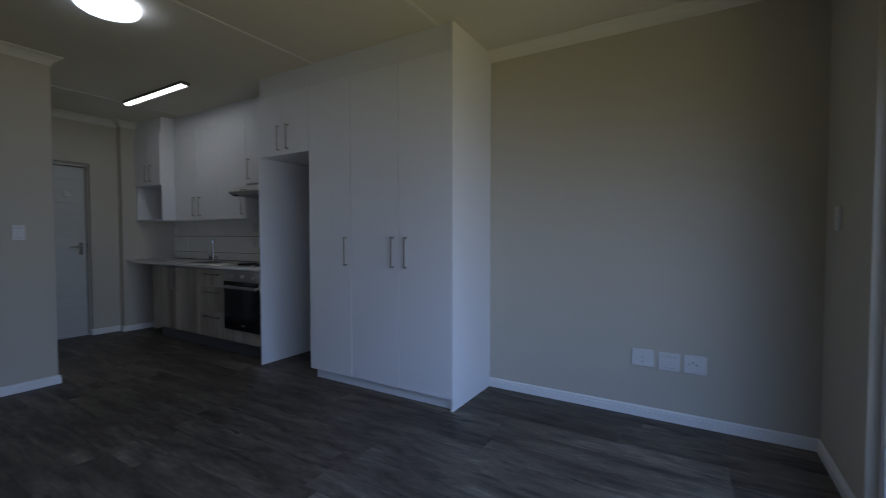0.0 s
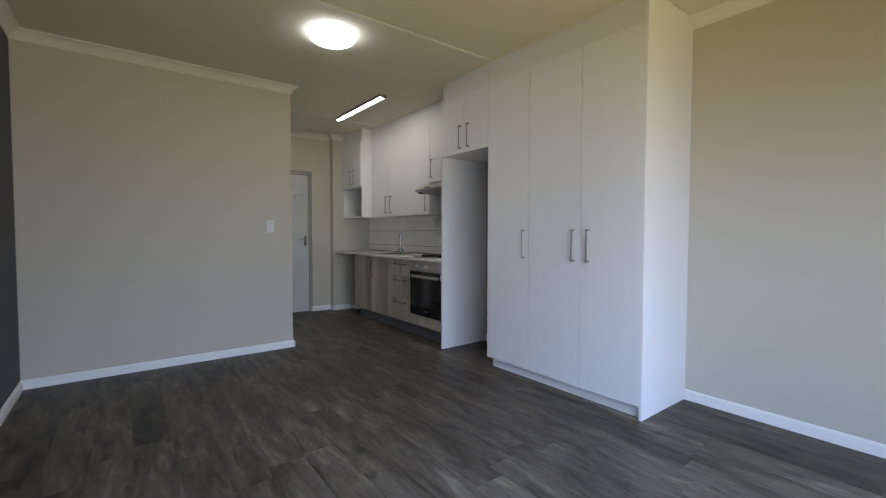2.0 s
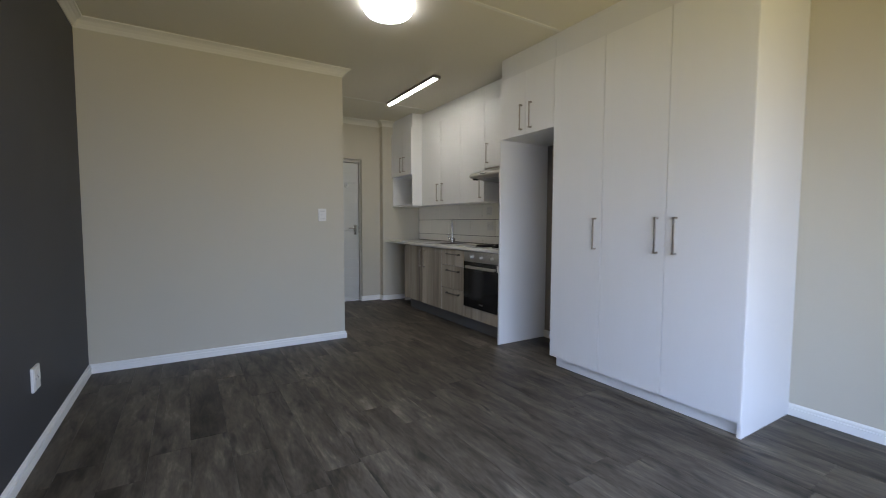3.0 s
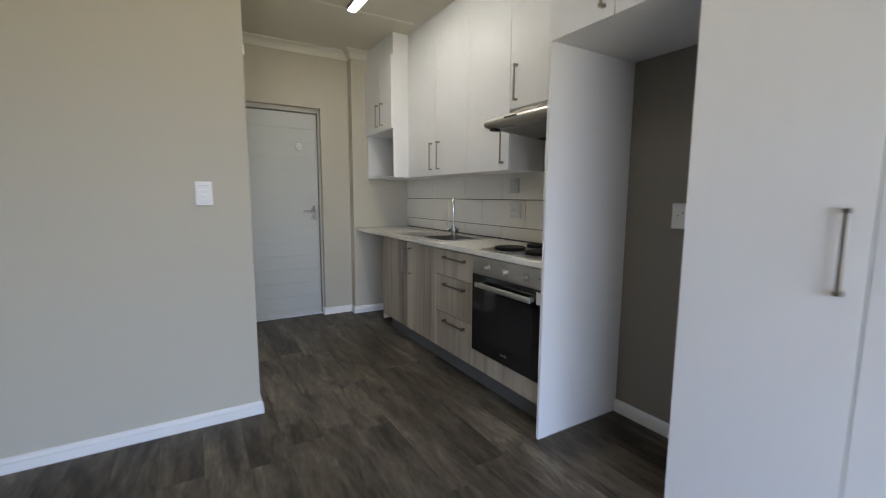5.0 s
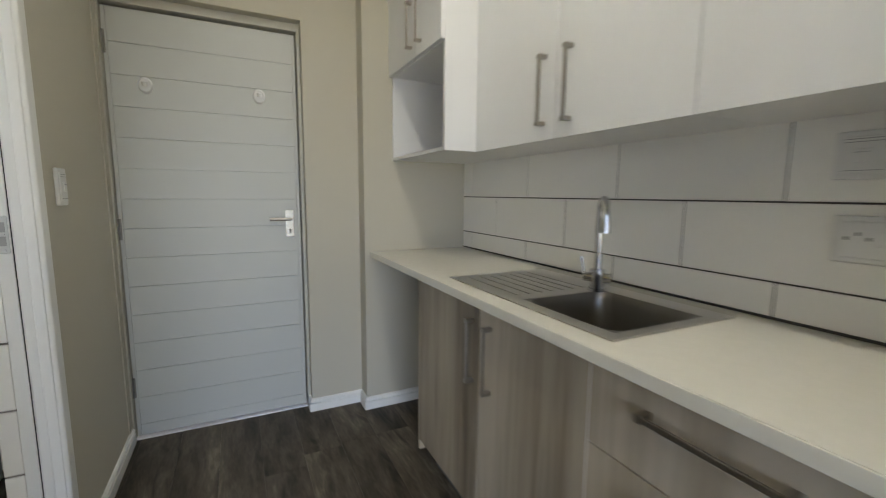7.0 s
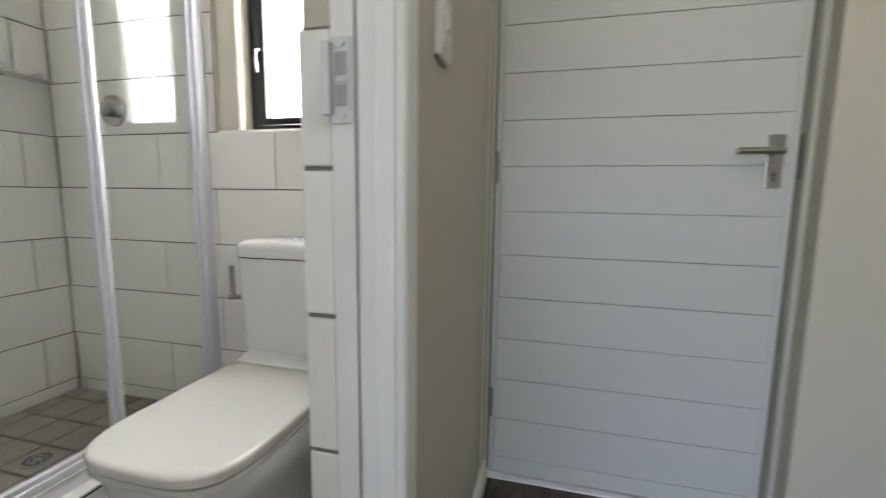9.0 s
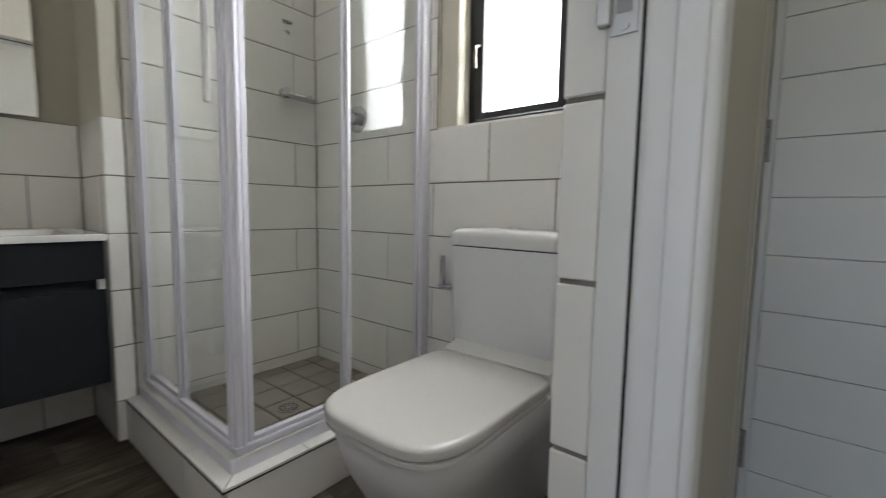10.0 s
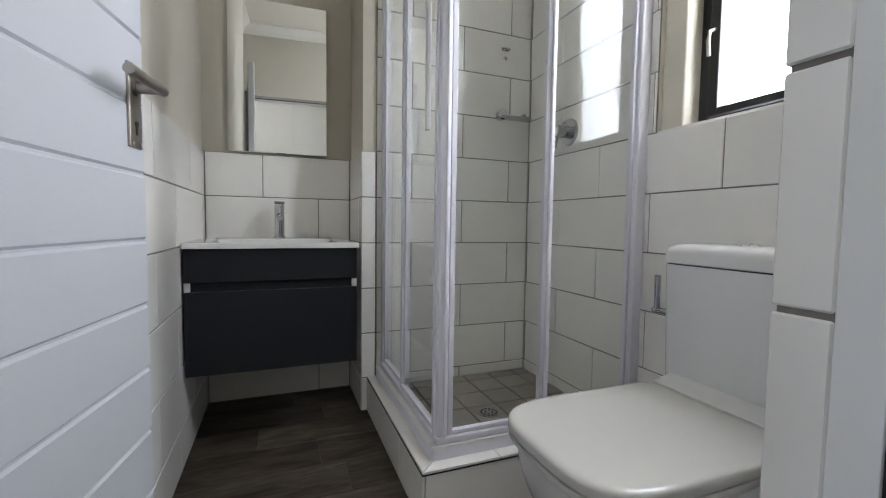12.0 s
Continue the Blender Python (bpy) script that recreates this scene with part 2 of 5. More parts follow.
TUBEGLOW = glowing("tube diffuser", (0.98, 0.965, 0.85), 41.0)


# ---- mesh helpers ----
def box(bm, x0, y0, z0, x1, y1, z1, bevel=0.0, seg=2):
    r = bmesh.ops.create_cube(bm, size=1)
    vs = r["verts"]
    for v in vs:
        v.co = Vector(((x0 + x1) / 2 + v.co.x * (x1 - x0), (y0 + y1) / 2 + v.co.y * (y1 - y0), (z0 + z1) / 2 + v.co.z * (z1 - z0)))
    if bevel:
        es = list({e for v in vs for e in v.link_edges})
        bmesh.ops.bevel(bm, geom=es, offset=bevel, segments=seg, affect="EDGES", profile=0.5)
    return bm


def boxes(*rows, bevel=0.0):
    bm = bmesh.new()
    for r in rows:
        box(bm, *r, bevel=bevel)
    return bm


def one_box(x0, y0, z0, x1, y1, z1, bevel=0.0, seg=2):
    return box(bmesh.new(), x0, y0, z0, x1, y1, z1, bevel, seg)


def rod(bm, a, b, r, seg=16, r2=None):
    a, b = Vector(a), Vector(b)
    d = b - a
    m = Matrix.Translation((a + b) / 2) @ d.to_track_quat("Z", "Y").to_matrix().to_4x4()
    bmesh.ops.create_cone(bm, cap_ends=True, segments=seg, radius1=r, radius2=r if r2 is None else r2, depth=d.length, matrix=m)
    return bm


def tube(bm, pts, r, seg=10):
    pts = [Vector(p) for p in pts]
    rings = []
    for i, p in enumerate(pts):
        d = (pts[min(i + 1, len(pts) - 1)] - pts[max(i - 1, 0)]).normalized()
        side = d.cross(Vector((0.31, 0.17, 0.93))).normalized()
        up = side.cross(d)
        rings.append([bm.verts.new(p + r * (math.cos(2 * math.pi * k / seg) * side + math.sin(2 * math.pi * k / seg) * up)) for k in range(seg)])
    for a, b in zip(rings, rings[1:]):
        for k in range(seg):
            bm.faces.new((a[k], a[(k + 1) % seg], b[(k + 1) % seg], b[k]))
    bm.faces.new(rings[0][::-1])
    bm.faces.new(rings[-1])
    return bm


def loft(bm, rings):
    """Skin over closed rings of equal count, with caps."""
    made = [[bm.verts.new(p) for p in ring] for ring in rings]
    for a, b in zip(made, made[1:]):
        for k in range(len(a)):
            j = (k + 1) % len(a)
            bm.faces.new((a[k], a[j], b[j], b[k]))
    bm.faces.new(made[0][::-1])
    bm.faces.new(made[-1])
    return bm


def extrude_profile(bm, prof, axis, a, b):
    """A closed profile of (u, z) swept straight along x or y."""
    def at(u, z, s):
        return (u, s, z) if axis == "y" else (s, u, z)
    loft(bm, [[at(u, z, a) for u, z in prof], [at(u, z, b) for u, z in prof]])
    return bm


def round_normals(me):
    """Area-weighted corner normals, so that flat faces stay flat beside their rounded edges."""
    for p in me.polygons:
        p.use_smooth = True
    fans = [[] for _ in me.vertices]
    for p in me.polygons:
        for v in p.vertices:
            fans[v].append(p)
    out = []
    for p in me.polygons:
        pn = p.normal.copy()
        for v in p.vertices:
            t = Vector((0, 0, 0))
            for q in fans[v]:
                if pn.dot(q.normal) > 0.6:
                    t += q.normal * q.area
            out.append(tuple(t.normalized()) if t.length > 0 else tuple(pn))
    me.normals_split_custom_set(out)


def mesh_of(name, bm, material, smooth=False):
    bmesh.ops.recalc_face_normals(bm, faces=bm.faces)
    me = bpy.data.meshes.new(name)
    bm.to_mesh(me)
    bm.free()
    me.materials.append(material)
    if smooth:
        round_normals(me)
    return me


def origin_of(ob):
    o = Vector((0, 0, 0))
    while ob:
        o += ob.location
        ob = ob.parent
    return o


def part(name, bm, material, parent, label="", smooth=True, local=False):
    """One mesh under a thing or a part; its vertices are given in the world (or, local, in the thing's own frame)."""
    if not local:
        bmesh.ops.translate(bm, vec=-origin_of(parent), verts=bm.verts)
    ob = new(name, mesh_of(name, bm, material, smooth))
    ob.parent = parent
    return tagged(ob, label)


def thing(name, loc, label, category, group="", rz=0):
    ob = new(name)
    ob.empty_display_size = 0.05
    ob.location = loc
    ob.rotation_euler = (0, 0, radians(rz))
    return tagged(ob, label, category, group)


def single(name, bm, material, label, category, group="", smooth=True):
    return tagged(new(name, mesh_of(name, bm, material, smooth)), label, category, group)


def structure(name, bm, material, label, category, smooth=False):
    return tagged(new(name, mesh_of(name, bm, material, smooth)), label, category, kind="structure")


def run(bm, p0, p1, n, prof, m0=0, m1=0):
    """A moulding along a wall line; m0 and m1: 1 for an outer mitre, -1 for an inner one."""
    p0, p1, n = Vector((*p0, 0)), Vector((*p1, 0)), Vector((*n, 0))
    d = (p1 - p0).normalized()
    rings = []
    for p, s in ((p0, -m0), (p1, m1)):
        rings.append([p + n * u + d * (s * u) + Vector((0, 0, z)) for u, z in prof])
    return loft(bm, rings)


PIECES = {}


def piece(name, size, material, parent, centre, bevel=0.0015):
    """A small bevelled block; alike blocks share one mesh."""
    key = (name, material.name, *[round(s, 4) for s in size])
    if key not in PIECES:
        sx, sy, sz = [s / 2 for s in size]
        PIECES[key] = mesh_of(name, one_box(-sx, -sy, -sz, sx, sy, sz, bevel, 1), material)
    ob = new(name, PIECES[key])
    ob.parent = parent
    ob.location = Vector(centre) - origin_of(parent)
    return ob


# ---- plan ----
CH = 2.655                       # ceiling
XW, XE, YS = -2.01, 1.785, -5.14  # living room
YN = 1.79                        # entrance wall
PX, PY = 1.165, 1.68             # pier beside the counter
BX, BS, BN, BE = -2.05, 0.325, 1.825, -0.107  # bathroom: basin wall, south, north, east tile faces
SX, SY = -1.735, 0.975           # shower wall face and the alcove's north side
LEDGE = 1.168
HX = 0.033                       # hall face of the bathroom wall
PCX, PFY = 0.002, -0.042         # hall side and living room face of the partition

# ---- structure ----
structure("ground", one_box(-900, -900, -0.42, 900, 900, -0.22), SOIL, "dry sandy open ground", "ground")
structure("backdrop", one_box(-6, 6.0, -0.2, 4, 6.05, 7), HAZE, "bright hazy sky seen through the bathroom window", "sky")
structure("floor_slab", one_box(-2.3, -5.36, -0.21, 2.05, 2.06, -0.008), JOINT, "dark floor slab under the planks", "floor")
structure("wall_west", one_box(XW - 0.2, YS - 0.2, -0.2, XW, PFY, CH), DARK, "smooth charcoal painted feature wall", "wall")
structure("wall_east", one_box(XE, YS - 0.2, -0.2, XE + 0.22, YN + 0.25, CH), WALL, "smooth greige painted wall", "wall")
structure("wall_south", boxes((XW, YS - 0.2, -0.2, -1.8, YS, CH), (1.06, YS - 0.2, -0.2, XE, YS, CH), (-1.8, YS - 0.2, 2.15, 1.06, YS, CH)), WALL,
          "greige painted wall around a sliding door", "wall")
structure("wall_partition", boxes((-2.26, PFY, -0.2, -0.86, BS - 0.008, CH), (-0.86, PFY, -0.2, BE + 0.008, 0.20, CH), (BE + 0.008, PFY, -0.2, PCX, 0.205, CH)), WALL,
          "greige painted partition wall of the living room", "wall")
structure("wall_hall", boxes((BE + 0.008, 1.047, -0.2, HX, YN + 0.02, CH), (BE + 0.008, 0.205, 2.085, HX - 0.002, 1.047, CH)), WALL,
          "greige painted wall between hall and bathroom", "wall")
structure("wall_entrance", boxes((BE + 0.008, YN, -0.2, 0.037, YN + 0.25, CH), (0.037, YN, 2.085, 0.88, YN + 0.25, CH), (0.88, YN, -0.2, XE, YN + 0.25, CH)), WALL, "greige painted entrance wall round the front door", "wall")
# thin sheet over the niche's back wall, in a darker tone than the wall
structure("wall_niche", one_box(XE - 0.004, -1.708, 0, XE - 0.0002, -1.047, 1.934), TAUPE, "thin dark taupe sheet on the back wall of the fridge niche", "wall")
structure("wall_pier", one_box(PX, PY, -0.2, XE, YN - 0.0005, CH), WALL, "shallow greige painted pier beside the worktop", "wall")
structure("wall_bathroom_west", boxes((BX - 0.21, BS - 0.008, -0.2, BX - 0.008, BN + 0.25, CH), (BX - 0.008, SY + 0.008, -0.2, SX - 0.008, BN + 0.2, CH)), WALL,
          "greige painted bathroom wall with a basin alcove", "wall")
WX0, WX1, WZ0, WZ1 = -0.955, -0.445, 1.178, 2.36
structure("wall_bathroom_north", boxes((SX - 0.008, BN + 0.008, -0.2, WX0, BN + 0.2, CH), (WX1, BN + 0.008, -0.2, BE + 0.008, BN + 0.2, CH),
                                       (WX0, BN + 0.008, -0.2, WX1, BN + 0.2, WZ0 - 0.01), (WX0, BN + 0.008, WZ1, WX1, BN + 0.2, CH)), CREAM,
          "cream plastered bathroom wall with a window", "wall")
cl = boxes((-2.3, YS - 0.25, CH, 2.05, YN + 0.3, CH + 0.16))
structure("ceiling", cl, CEIL, "matt off-white board ceiling", "ceiling")
strips = bmesh.new()
for y in (-1.75, -2.985, -4.22, 0.80):
    x0 = 0.04 if y > 0 else XW
    box(strips, x0, y - 0.014, CH - 0.005, 1.42 if y > -1.0 else 1.22, y + 0.014, CH + 0.002, 0.002, 1)
structure("trim_ceiling_strips", strips, CORNICE, "narrow white cover strips on the ceiling joints", "trim")

COVE = [(0, CH - 0.076), (0.007, CH - 0.076), (0.009, CH - 0.066), (0.018, CH - 0.044), (0.034, CH - 0.024), (0.054, CH - 0.012), (0.066, CH - 0.009), (0.068, CH), (0, CH)]
SKIRT = [(0, 0), (0.016, 0), (0.016, 0.045), (0.0075, 0.0465), (0.0075, 0.0515), (0.0140, 0.0535), (0.0125, 0.062), (0.0065, 0.069), (0.003, 0.071), (0, 0.071)]
for name, prof, mat, label in (("trim_cornice", COVE, CORNICE, "cream plaster cove cornice"), ("baseboard", SKIRT, TRIM, "white painted moulded skirting board")):
    high = prof is COVE
    lines = [((XW, PFY), (PCX, PFY), (0, -1), -1, 1), ((PCX, PFY), (PCX, 0.9 if high else 0.195), (1, 0), 1, 0), ((XW, YS), (XW, PFY), (1, 0), -1, -1),
             ((XE, YS), (XE, -3.112), (-1, 0), -1, 0), ((1.07, YS), (XE, YS), (0, 1), 0, -1), ((HX, 1.09 if not high else 0.9), (HX, YN if high else 1.845), (1, 0), 0, -1 if high else 0),
             ((0.88 if not high else HX, YN), (PX, YN), (0, -1), 1 if not high else -1, -1), ((PX, PY), (PX, YN), (-1, 0), 1, -1), ((PX, PY), (1.36 if high else XE, PY), (0, -1), 1, 0 if high else -1)]
    if high:
        lines += [((XW, YS), (1.07, YS), (0, 1), -1, 0), ((BE + 0.008, 0.201), (BE + 0.008, BN), (-1, 0), -1, 0), ((-0.859, 0.200), (BE + 0.008, 0.200), (0, 1), 0, -1), ((BX + 0.001, BS - 0.008), (-0.861, BS - 0.008), (0, 1), 0, 1)]
    else:
        lines += [((XE - 0.004, -1.707), (XE - 0.004, -1.047), (-1, 0), 0, 0), ((XE, 1.075), (XE, PY), (-1, 0), 0, -1), ((0.88, YN), (0.88, 1.845), (-1, 0), 1, 0), ((-2.0, YS), (-1.83, YS), (0, 1), 0, 0)]
    for p0, p1, n, m0, m1 in lines:
        bm = run(bmesh.new(), p0, p1, n, prof, m0, m1)
        structure(name, bm, mat, label, "cornice" if high else "skirting")

# ---- sliding door of the living room ----
sd = tagged(new("sliding_door"), "wide white aluminium sliding door with clear glass", "sliding door", kind="structure")
sd.location = (-0.315, YS - 0.1, 0)
part("frame", boxes((-1.8, YS - 0.14, 0, -1.74, YS - 0.04, 2.15), (1.00, YS - 0.14, 0, 1.06, YS - 0.04, 2.15), (-1.74, YS - 0.14, 2.09, 1.00, YS - 0.04, 2.15), (-1.74, YS - 0.14, 0, 1.00, YS - 0.04, 0.03), bevel=0.003), ALU, sd)
for x0, x1, y in ((-1.74, -0.34, YS - 0.075), (-0.41, 1.00, YS - 0.11)):
    leaf = part("leaf", boxes((x0, y - 0.015, 0.03, x0 + 0.07, y + 0.015, 2.09), (x1 - 0.07, y - 0.015, 0.03, x1, y + 0.015, 2.09), (x0 + 0.07, y - 0.015, 2.02, x1 - 0.07, y + 0.015, 2.09), (x0 + 0.07, y - 0.015, 0.03, x1 - 0.07, y + 0.015, 0.12), bevel=0.003), ALU, sd)
    pane = part("pane", one_box(x0 + 0.065, y - 0.003, 0.115, x1 - 0.065, y + 0.003, 2.025), GLASS, leaf, smooth=False)
    pane.visible_shadow = False


# ---- small wall fittings ----
def wall_plate(name, centre, n, w, h, label, category, rocker=True, slots=0, group=""):
    """A moulded plate on a wall, with a rocker or sockets, facing n."""
    c, n = Vector(centre), Vector(n)
    s = Vector((0, 0, 1)).cross(n)
    t = thing(name, centre, label, category, group)

    def slab(d0, d1, u0, u1, z0, z1, bevel):
        pts = [c + n * d0 + s * u0 + Vector((0, 0, z0)), c + n * d1 + s * u1 + Vector((0, 0, z1))]
        lo = [min(pts[0][i], pts[1][i]) for i in range(3)]
        hi = [max(pts[0][i], pts[1][i]) for i in range(3)]
        return one_box(*lo, *hi, bevel)
    part("plate", slab(-0.001, 0.012, -w / 2, w / 2, -h / 2, h / 2, 0.004), PLASTIC, t)
    part("surround", slab(0.011, 0.0145, -w * 0.38, w * 0.38, -h * 0.38, h * 0.38, 0.0015), PLASTIC, t)
    if rocker:
        part("rocker", slab(0.014, 0.019, -w * 0.16, w * 0.16, -h * 0.13, h * 0.13, 0.002), PLASTIC, t)
        for u in (-0.075, 0.075):
            part("mark", slab(0.0188, 0.0194, w * u - 0.0038, w * u + 0.0038, h * 0.06 - 0.0012, h * 0.06 + 0.0012, 0.0), GREYLINE, t, smooth=False)
        # grey lines laid on the surround as the shading of moulded grooves
        for z in (-0.31, 0.27, 0.33):
            part("groove_shade", slab(0.0142, 0.0150, -w * 0.34, w * 0.34, h * z - 0.0008, h * z + 0.0008, 0.0), GREYLINE, t, smooth=False)
    for k in range(slots):
        u = (k % 3 - 1) * w * 0.17 - w * 0.10 if slots > 1 else 0.0
        z = h * 0.02 if k % 3 != 1 else h * 0.12
        part("slot", slab(0.0144, 0.0152, u - 0.0028, u + 0.0028, z - 0.0038, z + 0.0038, 0.0), DARKSLOT, t, smooth=False)
    if slots == 1:
        part("mark", slab(0.0144, 0.0150, -0.009, 0.009, -h * 0.25, -h * 0.22, 0.0), GREYLINE, t, smooth=False)
    if slots > 1:
        part("rocker", slab(0.014, 0.018, w * 0.2, w * 0.3, -h * 0.12, h * 0.16, 0.0015), PLASTIC, t)
    return t


wall_plate("light_switch", (-0.213, PFY, 1.238), (0, -1, 0), 0.076, 0.120, "white light switch on the greige partition wall", "light switch")
wall_plate("light_switch", (HX, 1.228, 1.235), (1, 0, 0), 0.072, 0.120, "white light switch on the hall wall by the bathroom", "light switch")
wall_plate("light_switch", (1.53, YS, 1.30), (0, 1, 0), 0.072, 0.120, "white light switch on the wall by the sliding door", "light switch")
wall_plate("wall_socket", (XW, -1.36, 0.39), (1, 0, 0), 0.11, 0.12, "white double socket on the charcoal wall", "socket", slots=3, rocker=False)
wall_plate("wall_socket", (XE, -4.228, 0.40), (-1, 0, 0), 0.135, 0.112, "white blank aerial plate above the skirting", "socket", rocker=False, slots=1, group="sockets of the living room")
wall_plate("wall_socket", (XE, -4.386, 0.392), (-1, 0, 0), 0.125, 0.118, "white plate with a raised square cover", "socket", rocker=True, group="sockets of the living room")
wall_plate("wall_socket", (XE, -4.533, 0.395), (-1, 0, 0), 0.125, 0.118, "white wall socket with a rocker switch", "socket", rocker=False, slots=3, group="sockets of the living room")
wall_plate("wall_socket", (XE - 0.004, -1.378, 1.14), (-1, 0, 0), 0.139, 0.126, "white socket on the wall of the fridge niche", "socket", rocker=False, slots=3)
wall_plate("wall_socket", (1.772, -0.12, 1.312), (-1, 0, 0), 0.10, 0.105, "white isolator switch on the kitchen tiles", "socket", rocker=True)
wall_plate("wall_socket", (1.772, -0.14, 1.130), (-1, 0, 0), 0.112, 0.105, "white socket on the kitchen tiles", "socket", rocker=False, slots=3)

# ---- ceiling lamps ----
LX, LY = -0.112, -1.395
lamp = thing("ceiling_lamp", (LX, LY, CH), "round white LED ceiling lamp, switched on", "ceiling lamp")
part("base", rod(bmesh.new(), (LX, LY, CH), (LX, LY, CH - 0.008), 0.130, 48), PLASTIC, lamp)
rings = []
for k in range(9):
    a = k / 8 * math.pi / 2
    r = 0.135 + 0.032 * math.cos(a)
    rings.append([(LX + r * math.cos(2 * math.pi * j / 48), LY + r * math.sin(2 * math.pi * j / 48), CH - 0.022 - 0.034 * math.sin(a)) for j in range(48)])
rings.insert(0, [(LX + 0.160 * math.cos(2 * math.pi * j / 48), LY + 0.160 * math.sin(2 * math.pi * j / 48), CH - 0.008) for j in range(48)])
part("diffuser", loft(bmesh.new(), rings), LAMPGLOW, lamp)
tl = thing("strip_light", (0.866, 0.174, CH), "slim LED strip light with thin grey ends, switched on", "ceiling lamp")
part("housing", one_box(0.8315, -0.4045, CH - 0.014, 0.9005, 0.7525, CH, 0.002), PLASTIC, tl)
prof = [(0.866 + 0.031 * math.cos(math.pi * k / 10), CH - 0.014 - 0.022 * math.sin(math.pi * k / 10)) for k in range(11)]
part("diffuser", extrude_profile(bmesh.new(), prof, "y", -0.405, 0.753), TUBEGLOW, tl)
for x in (0.8265, 0.9010):
    part("side_rail", one_box(x, -0.404, CH - 0.030, x + 0.0045, 0.752, CH - 0.001, 0.001), PLINTH, tl, "thin dark grey side rail")
for y0, y1 in ((-0.414, -0.405), (0.753, 0.762)):
    part("end_cap", one_box(0.828, y0, CH - 0.038, 0.904, y1, CH - 0.001, 0.003), PLINTH, tl)


# ---- cabinet parts ----
def bar_handle(parent, a, b, n, width=0.012, stand=0.030, material=None):
    """A square bar pull between a and b, standing off along n (an axis direction)."""
    a, b, n = Vector(a), Vector(b), Vector(n)
    d = (b - a).normalized()
    s = n.cross(d)
    bm = bmesh.new()

    def slab(p, q, wide):
        lo = [min(p[i], q[i]) - abs(s[i]) * wide / 2 for i in range(3)]
        hi = [max(p[i], q[i]) + abs(s[i]) * wide / 2 for i in range(3)]
        box(bm, *lo, *hi, bevel=0.0018)
    slab(a + n * (stand - 0.007), b + n * stand, width)
    for p, e in ((a, d), (b, -d)):
        slab(p, p + e * 0.013 + n * (stand + 0.002), width + 0.006)
    return part("handle", bm, material or NICKEL, parent, "satin nickel bar handle")


# ---- wardrobe, niche top cupboard, fridge panel ----
WF = 1.175
wd = thing("wardrobe", (1.48, -2.41, 0), "tall white built-in wardrobe with three flush doors", "wardrobe")
part("carcass", boxes((WF + 0.02, -3.088, 0.08, XE - 0.002, -1.709, CH - 0.001)), WHITE, wd, smooth=False)
part("end_panel", one_box(WF + 0.003, -3.110, 0, XE - 0.001, -3.088, CH - 0.001, 0.0015), WHITE, wd)
part("plinth", one_box(WF + 0.045, -3.087, 0, WF + 0.065, -1.74, 0.08), WHITE, wd, smooth=False)
part("filler", one_box(WF + 0.012, -3.088, 2.471, WF + 0.03, -1.709, CH - 0.001), EDGE, wd, smooth=False)
for y0, y1, hy in ((-2.178, -1.709, -2.130), (-2.649, -2.182, -2.598), (-3.107, -2.653, -2.717)):
    d = part("door", one_box(WF, y0, 0.083, WF + 0.018, y1, 2.466, 0.0015), WHITE, wd)
    bar_handle(d, (WF, hy, 0.977), (WF, hy, 1.205), (-1, 0, 0))
tc = thing("top_cupboard", (1.48, -1.38, 1.93), "white two-door cupboard over the empty fridge niche", "cupboard")
part("carcass", one_box(WF + 0.02, -1.706, 1.935, XE - 0.002, -1.030, CH - 0.001), WHITE, tc, smooth=False)
part("filler", one_box(WF + 0.012, -1.706, 2.471, WF + 0.03, -1.05, CH - 0.001), EDGE, tc, smooth=False)
for y0, y1, hy in ((-1.376, -1.030, -1.330), (-1.705, -1.380, -1.447)):
    d = part("door", one_box(WF, y0, 1.932, WF + 0.018, y1, 2.466, 0.0015), WHITE, tc)
    bar_handle(d, (WF, hy, 1.972), (WF, hy, 2.19), (-1, 0, 0))
sp = thing("side_panel", (1.48, -1.038, 0), "white upright panel between oven and fridge niche", "panel")
part("board", one_box(WF + 0.0045, -1.046, 0, XE - 0.001, -1.030, 1.934), WHITE, sp, smooth=False)
part("edge_band", one_box(WF + 0.002, -1.0462, 0, WF + 0.0044, -1.0298, 1.934, 0.0008), EDGE, sp)

# ---- base cabinets ----
BF, BZ0, BZ1, CT = 1.225, 0.146, 0.864, 0.907


def base_unit(name, y0, y1, label, top=0.860):
    t = thing(name, (1.5, (y0 + y1) / 2, 0), label, "kitchen cabinet", "base cabinets")
    part("carcass", one_box(BF + 0.020, y0, BZ0, XE - 0.012, y1, top), EDGE, t, smooth=False)
    part("plinth", one_box(BF + 0.085, y0, 0, BF + 0.10, y1, BZ0), PLINTH, t, smooth=False)
    for x in (BF + 0.07, XE - 0.05):
        part("top_rail", one_box(x, y0, top - 0.002, x + 0.02, y1, CT - 0.0305), EDGE, t, smooth=False)
    return t


su = base_unit("sink_cabinet", 0.093, 1.056, "grey oak sink cabinet with two doors and bar handles", 0.735)
part("end_panel", one_box(BF + 0.002, 1.057, BZ0 - 0.05, XE - 0.012, 1.073, CT - 0.0305, 0.001), OAK, su)
for y0, y1, hy in ((0.565, 1.055, 0.600), (0.096, 0.561, 0.496)):
    d = part("door", one_box(BF, y0, BZ0, BF + 0.018, y1, BZ1, 0.0012), OAK, su)
    bar_handle(d, (BF, hy, 0.605), (BF, hy, 0.822), (-1, 0, 0))
du = base_unit("drawer_cabinet", -0.384, 0.092, "grey oak cabinet with three drawers and bar handles")
